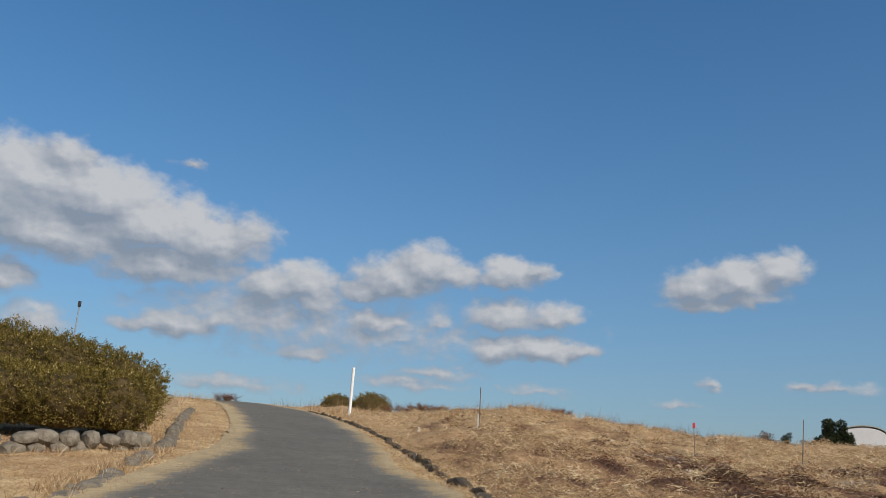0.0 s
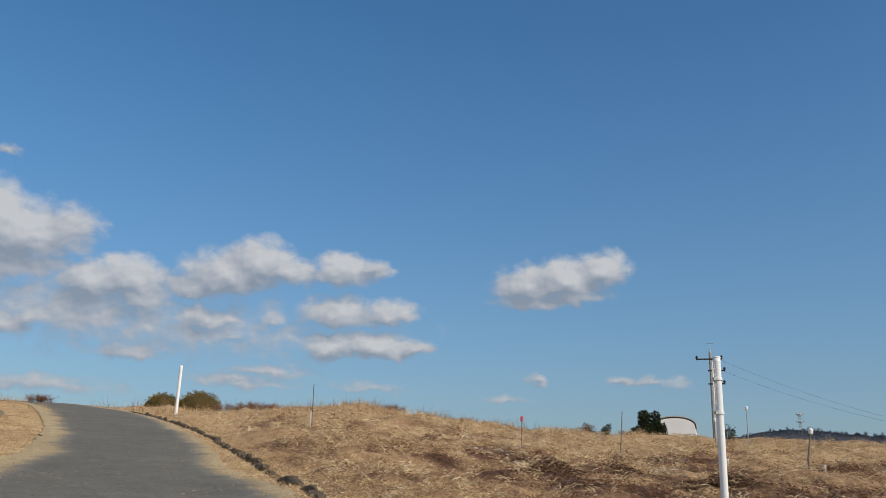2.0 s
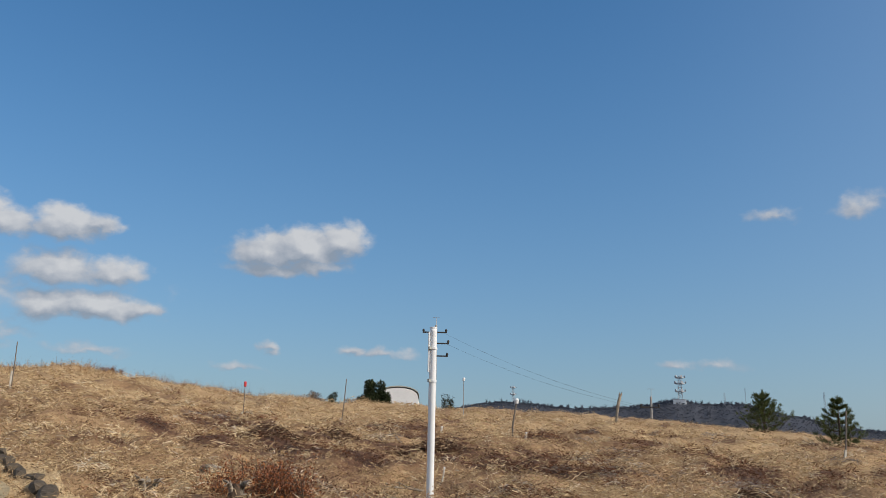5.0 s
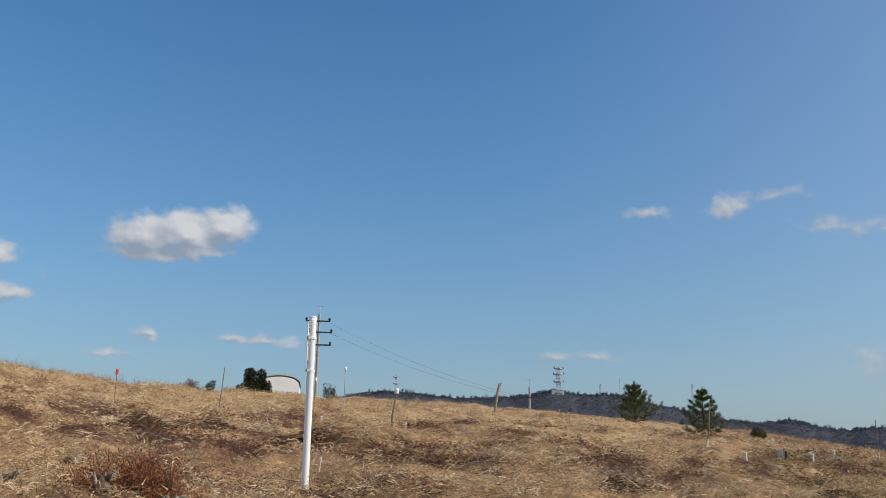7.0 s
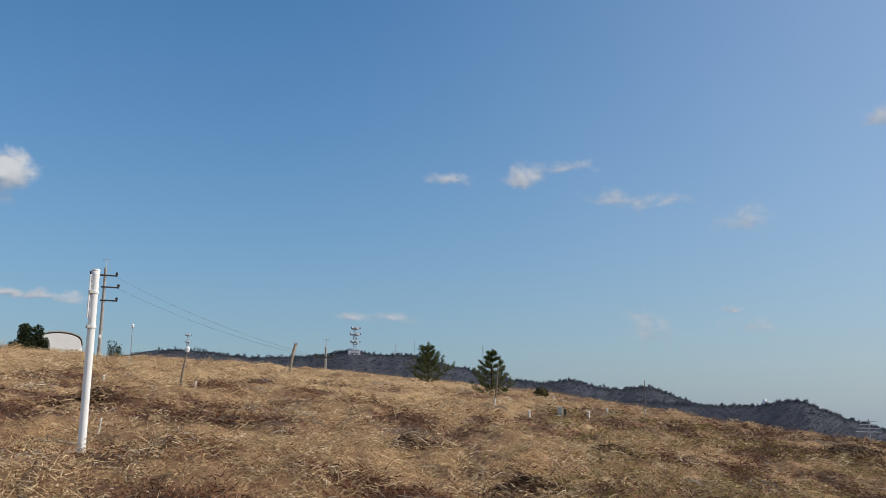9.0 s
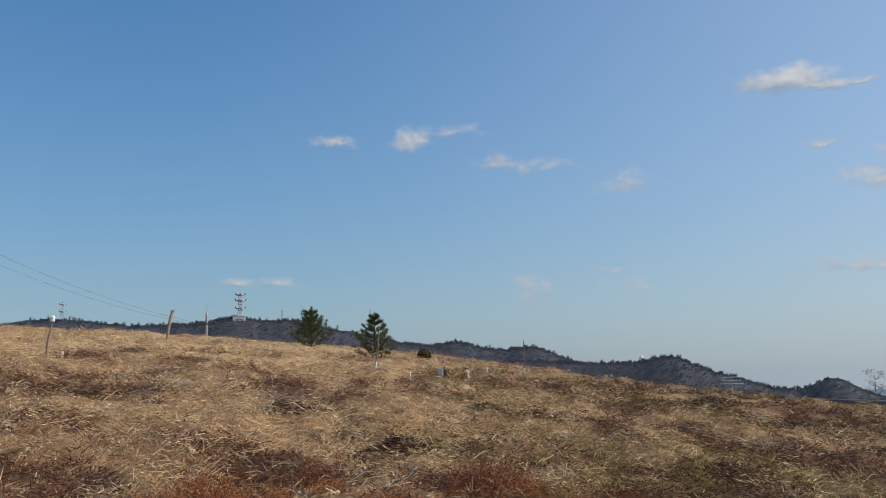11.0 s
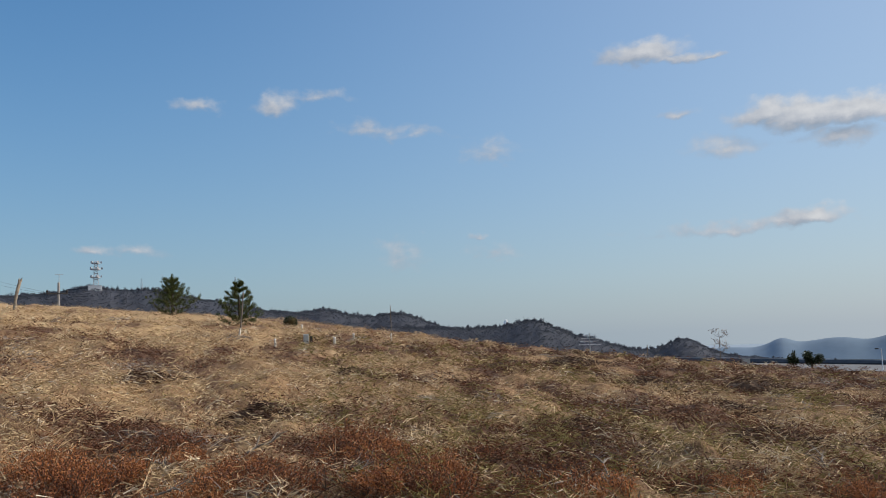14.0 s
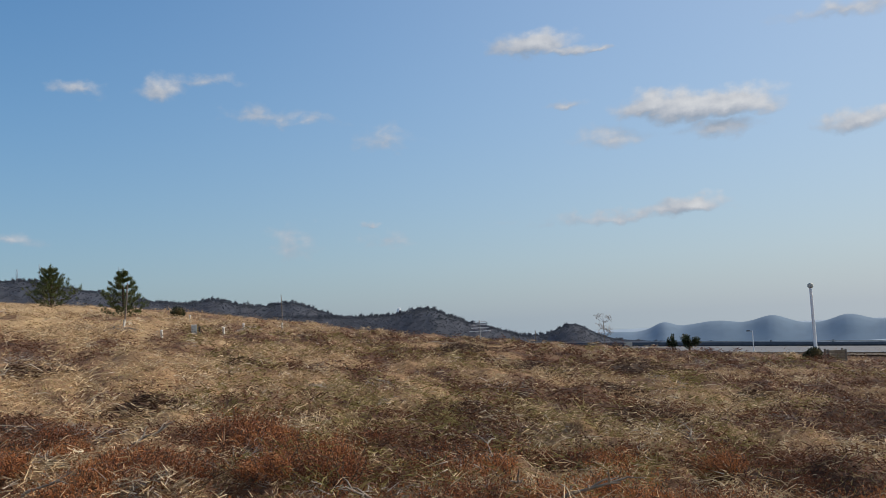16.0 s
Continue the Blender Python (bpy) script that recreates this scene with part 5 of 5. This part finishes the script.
def wall_tufts():
    rng = np.random.default_rng(117)
    n = 9000
    u = rng.random(n)
    seg = rng.integers(0, 3, n)
    ends = np.array([[(-11.5, 13.45), (-6.2, 16.15)], [(-6.05, 16.2), (-5.1, 10)], [(-6.6, 17.0), (-10.2, 30.0)]])
    p = ends[seg, 0] * (1 - u)[:, None] + ends[seg, 1] * u[:, None] + rng.normal(0, 0.16, (n, 2))
    keep = waves(p[:, 0], p[:, 1], 118, 1.1) > -0.1
    p = p[keep]
    n = len(p)
    way = np.stack([rng.normal(0, 0.5, n), rng.normal(0, 0.5, n), np.ones(n)], -1)
    ob = slivers("tufts_by_wall", np.stack([p[:, 0], p[:, 1], height(p[:, 0], p[:, 1])], -1), way, rng.uniform(0.06, 0.24, n), 0.013, np.clip(rng.normal(0.62, 0.17, n), 0, 1), M_STRAW)
    tagged(ob, "dry grass tufts along the stones", "dry grass", kind="stuff")


wall_tufts()


def red_shrub(seed, tall, wide, leaf_tint, label):
    """A low sprawling shrub: stems that fork unevenly, thin twigs, and many small leaves along them."""
    rng = np.random.default_rng(seed)
    t = tagged(new("red_shrub"), label, "shrub", "rust-red shrubs in the field")
    t.empty_display_size = 0.1
    bars, tips = [], []
    for i in range(14):
        a = rng.uniform(0, 6.283)
        out = np.array([math.cos(a), math.sin(a), 0])
        foot = np.array([rng.normal(0, 0.1), rng.normal(0, 0.1), -0.03])
        m = foot + out * wide * rng.uniform(0.2, 0.85) + np.array([0, 0, tall * rng.uniform(0.2, 0.5)])
        bars.append(([foot, (foot + m) * 0.5 + rng.normal(size=3) * 0.03, m], [0.009, 0.007, 0.004]))
        for _ in range(10):
            e = m + np.array([rng.normal(0, 0.24) * wide, rng.normal(0, 0.24) * wide, tall * rng.uniform(0.1, 0.75)])
            e[2] = np.clip(e[2], 0.04, tall * rng.uniform(0.7, 1.1))
            bars.append(([m, (m + e) / 2 + rng.normal(size=3) * 0.025, e], [0.0035, 0.0025, 0.0012]))
            tips.append((m, e))
    tubes("woody_base", bars, M_BARK, t, 4)
    roots, ways = [], []
    for m, e in tips:
        k = int(rng.uniform(6, 40))
        u = rng.uniform(0.2, 1.05, k)[:, None]
        roots.append(m * (1 - u) + e * u + rng.normal(size=(k, 3)) * 0.028)
        ways.append(np.repeat([(e - m) / np.linalg.norm(e - m)], k, 0) * 0.5 + rng.normal(size=(k, 3)) * 0.85 + np.array([0, 0, 0.2]))
    roots = np.concatenate(roots)
    roots[:, 2] = np.maximum(roots[:, 2], 0.02)
    n = len(roots)
    blades("leaves", roots, np.concatenate(ways), rng.uniform(0.012, 0.028, n), 0.009, np.clip(rng.normal(leaf_tint, 0.22, n) + 0.2 * (roots[:, 2] / tall - 0.6), 0, 1), M_RUST, t)
    return t


SHRUBS = [red_shrub(1, 0.40, 0.36, 0.6, "low twiggy shrub with rust-red leaves in the straw"), red_shrub(2, 0.28, 0.5, 0.42, "low spreading rust-brown shrub in the straw"), red_shrub(3, 0.34, 0.26, 0.85, "small upright orange-red shrub in the straw")]
PLACES = [(0, 2.55, 10.6, 1.35), (0, 2.5, 9.75, 1.35), (2, 2.75, 9.35, 0.8), (2, 2.05, 9.6, 0.8), (2, 4.7, 5.45, 0.95), (2, 5.3, 4.6, 0.8), (1, 6.6, 6.2, 0.9), (0, 6.5, 3.8, 0.8), (2, 7.3, 2.35, 0.9), (1, 8.8, 1.5, 0.9)]
rng = random.Random(12)
for x, y, s in ((-13.2, 44.0, 1.5), (-7.9, 47.5, 1.3), (-4.9, 46.0, 1.6), (-3.4, 45.5, 1.8), (-2.6, 46.2, 1.3), (1.5, 47, 1.2), (3.2, 46.5, 1.4), (7.2, 47.0, 1.3), (16.0, 45.5, 1.2)):
    PLACES.append((1, x, y, s))
for i in range(58):
    a, d = rng.uniform(36, 98), rng.uniform(5.2, 9.5)
    PLACES.append((rng.choice((0, 1, 1, 2)), d * math.sin(radians(a)), d * math.cos(radians(a)), rng.uniform(0.5, 1.0)))
for i, (kind, x, y, s) in enumerate(PLACES):
    m = pose(x, y, h(x, y) - 0.02, 0, 0, rng.uniform(0, 360)) @ Matrix.Diagonal((s, s, s, 1))
    if i in (0, 6, 4):
        SHRUBS[{0: 0, 6: 1, 4: 2}[i]].matrix_basis = m
        SHRUBS[{0: 0, 6: 1, 4: 2}[i]]["placed"] = 1
    else:
        src = SHRUBS[kind]
        keep = src.scale.copy()
        src.scale = (1, 1, 1)
        copy_thing(src, m)
        src.scale = keep


def dead_branch(x, y, long, turn, rise, seed, label="bleached grey dead branch lying in the straw"):
    rng = random.Random(seed)
    t = thing("dead_branch", x, y, label, "branch", "dead branches in the field", turn=turn)
    main = [Vector((0, 0, 0.01))]
    for i in range(5):
        main.append(main[-1] + Vector((long / 5, rng.uniform(-0.08, 0.08) * long, rise * long / 5 * rng.uniform(0.3, 1.6))))
    bars = []
    for i in range(1, 5):
        for s in (-1, 1):
            if rng.random() < 0.8:
                q = main[i] + Vector((rng.uniform(0.1, 0.25) * long, s * rng.uniform(0.08, 0.25) * long, rng.uniform(-0.01, 0.18) * long))
                bars.append(([main[i], main[i].lerp(q, 0.5) + Vector((0, 0, 0.02)), q], [0.009, 0.006, 0.002]))
    tubes("limb", [(main, [0.018, 0.016, 0.013, 0.010, 0.007, 0.003])], M_DEAD, t, 6)
    for bar in bars:
        tubes("twig", [bar], M_DEAD, t, 5)
    return t


for x, y, lg, tn, rs, sd in ((7.3, 2.3, 0.6, 30, 0.6, 1), (8.0, 2.9, 0.5, 150, 0.25, 2), (9.5, 1.0, 0.7, 20, 0.2, 3), (4.2, 5.6, 0.8, 170, 0.15, 4), (6.0, 5.2, 0.6, -20, 0.3, 5), (11.5, 3.6, 0.9, 60, 0.12, 6), (10.6, 5.2, 0.8, 10, 0.1, 7), (14.5, 2.0, 1.0, 40, 0.1, 8), (5.6, 12.6, 0.7, 200, 0.1, 9), (9.4, 15.0, 1.0, 15, 0.06, 10), (2.2, 9.2, 0.5, 80, 0.5, 11), (16.5, 6.3, 0.9, 120, 0.1, 12), (12.2, 1.1, 0.8, 75, 0.12, 13), (8.6, 0.4, 0.6, 130, 0.3, 14)):
    dead_branch(x, y, lg, tn, rs, sd)
for i in range(22):
    a, d = rng.choice((rng.uniform(36, 58), rng.uniform(62, 97))), rng.uniform(5.0, 8.0)
    dead_branch(d * math.sin(radians(a)), d * math.cos(radians(a)), rng.uniform(0.35, 0.75), rng.uniform(0, 360), rng.uniform(0.08, 0.6), 30 + i)


def brush_heap(x, y, r, tall, seed, dark):
    """A heap of cut brush: a low mound of crossed twigs over a dark core."""
    rng = np.random.default_rng(seed)
    n = int(4200 * r)
    t = thing("brush_heap", x, y, "low heap of dark cut brush and twigs", "brush heap", "brush heaps in the field")
    q = rng.normal(0, 0.45, (n, 2)) * r * np.array([1.25, 0.85])
    z = tall * np.exp(-(q ** 2).sum(1) / (0.5 * r) ** 2) * rng.uniform(0.1, 1.0, n)
    th = rng.uniform(0, 6.283, n)
    el = rng.normal(0.1, 0.3, n)
    way = np.stack([np.cos(th) * np.cos(el), np.sin(th) * np.cos(el), np.sin(el)], -1)
    tint = np.where(rng.random(n) < 0.2, rng.uniform(0.4, 0.9, n), np.clip(rng.normal(dark, 0.1, n), 0, 1))
    blades("brushwood", np.stack([q[:, 0], q[:, 1], z], -1), way, rng.uniform(0.04, 0.15, n), 0.012, tint, M_STRAW, t)
    bm = bmesh.new()
    bmesh.ops.create_icosphere(bm, subdivisions=3, radius=1.0, matrix=Matrix.Diagonal((r * 0.5, r * 0.42, tall * 0.6, 1)))
    for v in bm.verts:
        v.co += Vector((noise.noise(v.co * 4), noise.noise(v.co * 4 + Vector((3, 0, 0))), 0.5 * noise.noise(v.co * 5))) * 0.12 * r
    part("core", bm, M_BROWN, t, "dark rotting litter")


M_BROWN = material("dark_rotting_litter", (0.085, 0.052, 0.035), (0.14, 0.088, 0.055), 6, 1.0, 0.8, 25)
for x, y, r, tl, sd, dk in ((4.53, 18.1, 0.8, 0.3, 1, 0.2), (6.2, 19.0, 0.9, 0.3, 2, 0.2), (6.7, 16.2, 0.8, 0.25, 3, 0.16), (21.2, 3.8, 1.6, 0.42, 5, 0.15), (31.5, 11.9, 1.5, 0.35, 6, 0.2), (8.8, 7.2, 0.6, 0.2, 7, 0.14), (13.3, 9.1, 0.9, 0.22, 8, 0.12), (19.0, 5.6, 1.2, 0.3, 9, 0.12), (23.5, 9.0, 1.2, 0.25, 10, 0.15), (11.5, 4.2, 0.7, 0.2, 11, 0.14), (16.0, 3.4, 0.9, 0.22, 12, 0.14), (8.0, 17.5, 0.8, 0.22, 13, 0.18), (12.0, 2.0, 0.8, 0.2, 14, 0.14), (17.0, 0.9, 1.0, 0.25, 15, 0.14), (10.4, 11.0, 0.7, 0.18, 16, 0.16)):
    brush_heap(x, y, r, tl, sd, dk)

rk = tagged(part("rock", stone(random.Random(3), 0.26, 0.22, 0.14), M_STONE), "half-buried grey rock in the mown field", "rock")
rk.matrix_world = pose(2.49, 12.9, h(2.49, 12.9) + 0.02, 0, 0, 20)


# ---- meter box on the field ----
bxz = thing("meter_box", 20.15, 15.4, "low grey-green metal meter box between short stakes", "box", turn=-52)
part("cabinet", block(0.15, 0.13, 0.27, (-0.02, 0, 0), 0.008), M_GREY, bxz)
part("side_panel", block(0.05, 0.11, 0.24, (0.12, 0.03, 0), 0.006), M_DARK, bxz, "dark side panel")
part("lid", block(0.165, 0.145, 0.02, (-0.02, 0, 0.272), 0.006), M_WHITE, bxz, "pale lid")


# ---- the road and rail beyond the field's east edge ----
def east_strip(name, x0, x1, lift, mat, label, category, up=0.0):
    yv = np.arange(-40, 20, 0.5)
    cols = 5
    xx, yy = np.meshgrid(np.linspace(x0, x1, cols), yv)
    z = base_height(xx, yy) + lift
    ob = mesh_object(name, np.stack([xx, yy, z], -1).reshape(-1, 3), grid_faces(len(yv), cols), mat)
    return tagged(ob, label, category, kind="structure")


east_strip("road_east", 43.2, 49.6, 0.10, M_PAVE, "pale grey road passing beyond the field", "road")
east_strip("kerb_east", 42.2, 43.1, 0.06, M_KERB, "dark edge of the road beyond the field", "kerb")


def guard_rail():
    t = tagged(new("guard_rail"), "long low dark guard rail along the road", "guard rail")
    yv = np.arange(-40, 19, 1.0)
    zz = base_height(np.full_like(yv, 50.0), yv)
    v, f = [], []
    for y, z in zip(yv, zz):
        for dx, dz in ((-0.06, 0.08), (-0.10, 0.16), (-0.06, 0.30), (0.06, 0.30), (0.06, 0.08)):
            v.append((50 + dx, y, z + dz))
    k = 5
    for i in range(len(yv) - 1):
        for j in range(k):
            f.append((i * k + j, i * k + (j + 1) % k, (i + 1) * k + (j + 1) % k, (i + 1) * k + j))
    mesh_object("beam", v, f, M_RAIL, t, False)
    tubes("top_pipe", [([(50, y, z + 0.34) for y, z in zip(yv, zz)], [0.022] * len(yv))], M_METAL, t, 6, "pale metal top pipe")
    me = None
    for y, z in zip(yv[::3], zz[::3]):
        if me is None:
            p = part("post", block(0.1, 0.1, 0.5, (0, 0, -0.1), 0.01), M_RAIL, t)
            me = p.data
        else:
            p = new("post", me)
            p.parent = t
        p.location = (50.1, y, z)


guard_rail()


def street_lamp(x, y, tall, r, label, arm):
    t = thing("street_lamp", x, y, label, "street lamp", z=float(base_height(x, y)) + 0.1)
    part("post", tube([(0, 0, -0.2), (0, 0, 0.4), (0, 0, tall)], [r * 1.2, r, r * 0.8], 12), M_WHITE, t, smooth=True)
    if arm:
        part("arm", tube([(0, 0, tall - 0.03), (0, arm, tall)], [r * 0.5, r * 0.5], 8), M_METAL, t)
        part("lamp_head", block(0.08, 0.16, 0.05, (0, arm, tall - 0.02), 0.01), M_DARK, t, "dark lamp head")
    else:
        part("lamp_head", tube([(0, 0, tall), (0, 0, tall + 0.05), (0, 0, tall + 0.16), (0, 0, tall + 0.22)], [r * 0.9, r * 1.7, r * 1.7, r * 0.7], 12), M_GREY, t, "grey round lamp head", True)
    return t


street_lamp(43.6, -0.15, 2.86, 0.075, "tall white street lamp post beside the road", 0)
street_lamp(44.0, 2.5, 0.95, 0.022, "short thin lamp post beside the road", 0.18)
leafy_tree("garden_pine", 41.0, 5.75, h(41.0, 5.75), 0.75, 0.2, 21, M_DKLEAF, 1100, 0.06, "tiny dark pine tree beside the road", "small trees by the road")
leafy_tree("garden_pine", 41.0, 5.0, h(41.0, 5.0), 0.85, 0.48, 22, M_DKLEAF, 2200, 0.06, "small spreading dark pine tree beside the road", "small trees by the road")


def sapling(x, y, tall):
    rng = np.random.default_rng(5)
    t = thing("sapling", x, y, "small leafless sapling with pale tufts", "sapling")
    bars, tips = [([(0, 0, -0.05), (0.01, 0, tall * 0.5), (0.03, 0, tall)], [0.02, 0.014, 0.005])], []
    for _ in range(16):
        a, u = rng.uniform(0, 6.283), rng.uniform(0.35, 0.95)
        e = np.array([math.cos(a) * 0.28, math.sin(a) * 0.28, tall * u + 0.2])
        bars.append(([(0.02 * u, 0, tall * u), (e[0] * 0.6, e[1] * 0.6, tall * u + 0.06), e], [0.008, 0.006, 0.003]))
        tips.append(e)
    tubes("trunk", bars, M_ROD, t, 5)
    c = np.array(tips)[rng.integers(0, 16, 260)] + rng.normal(size=(260, 3)) * 0.06
    slivers("tufts", c, rng.normal(size=(260, 3)), 0.07, 0.03, rng.uniform(0.75, 1, 260), M_TWIG, t)


sapling(37.5, 8.0, 1.2)
marker_rod(35.5, 10.4, 0.85, 0.15, 1.0, r=0.02)


def tiered_antenna(x, y, tall):
    t = thing("antenna", x, y, "small pale antenna with stacked cross bars", "antenna", turn=-72)
    part("mast", tube([(0, 0, -0.1), (0, 0, tall)], [0.022, 0.018], 8), M_METAL, t, smooth=True)
    for u, wd in ((0.55, 0.85), (0.68, 0.7), (0.8, 0.62), (0.92, 0.5)):
        part("cross_bar", tube([(-wd / 2, 0, tall * u), (wd / 2, 0, tall * u)], [0.014, 0.014], 6), M_WHITE, t)


tiered_antenna(33.6, 12.1, 1.0)


def crate(x, y):
    t = thing("planter_crate", x, y, "brown wooden crate beside a dark shrub at the field's edge", "crate", turn=10)
    for i in range(4):
        part("board", block(0.05, 0.62, 0.11, (-0.3, 0.0, 0.02 + 0.125 * i), 0.008), M_CRATE, t)
        part("board", block(0.6, 0.05, 0.11, (0.0, -0.32, 0.02 + 0.125 * i), 0.008), M_CRATE, t)
        part("board", block(0.6, 0.05, 0.11, (0.0, 0.32, 0.02 + 0.125 * i), 0.008), M_CRATE, t)
    for sx in (-0.3, 0.3):
        for sy in (-0.32, 0.32):
            part("corner_post", block(0.07, 0.07, 0.56, (sx, sy, -0.02), 0.008), M_ROD, t)


M_CRATE = material("weathered_brown_board", (0.34, 0.27, 0.19), (0.24, 0.18, 0.12), 5, 0.9, 0.4, 30)
crate(38.6, -0.85)
lumpy_bush("dark_shrub", [(0, 0, 0.22, 0.28, 0.26, 0.26), (0.1, 0.2, 0.15, 0.2, 0.2, 0.18)], 1400, 0.05, M_DKLEAF, 15, "small dark evergreen shrub beside a wooden crate", "shrub", 36.5, -0.1)
sg = thing("leaning_board", 39.5, 7.4, "pale board leaning beside the road", "board", turn=-80)
part("panel", block(0.34, 0.03, 0.3, (0, 0, 0), 0.006), M_GREY, sg)
part("prop", block(0.04, 0.3, 0.04, (0, 0.16, 0)), M_ROD, sg)

# far shore: pale sheds of a harbour town by the water
rng = random.Random(8)
for i in range(12):
    a, d = 72.5 + rng.uniform(-1.2, 4.5), rng.uniform(3600, 4300)
    x, y = polar(a, d)
    b = thing("harbour_shed", x, y, "pale far-off shed of the harbour town", "building", "harbour sheds", z=-84, turn=-a)
    part("wall", block(rng.uniform(25, 70), 20, rng.uniform(4, 9)), M_WALLW, b)
    part("roof", block(24, 21, 1, (0, 0, 8.8)), M_STEEL, b)

sx, sy = polar(64.6, 1350)
st = thing("steam_plume", sx, sy, "small white steam plume rising behind the spur", "steam", z=1.6 + 1350 * math.tan(radians(0.3)))
bm = bmesh.new()
for i, (dx, dz, r) in enumerate(((0, 0, 2.2), (0.6, 4, 2.6), (-0.5, 8, 3.0), (0.8, 12, 3.2), (2.2, 15, 2.8), (3.6, 17, 2.0))):
    bmesh.ops.create_icosphere(bm, subdivisions=2, radius=r, matrix=Matrix.Translation((dx, 0, dz)))
for q in bm.verts:
    q.co += Vector((noise.noise(q.co * 0.5), noise.noise(q.co * 0.5 + Vector((4, 0, 0))), noise.noise(q.co * 0.5 + Vector((0, 4, 0))))) * 1.2
part("vapour", bm, M_WALLW, st, smooth=True)
part("chimney", tube([(0, 0, -60), (0, 0, 0)], [1.2, 0.9], 8), M_STEEL, st, "pale chimney")
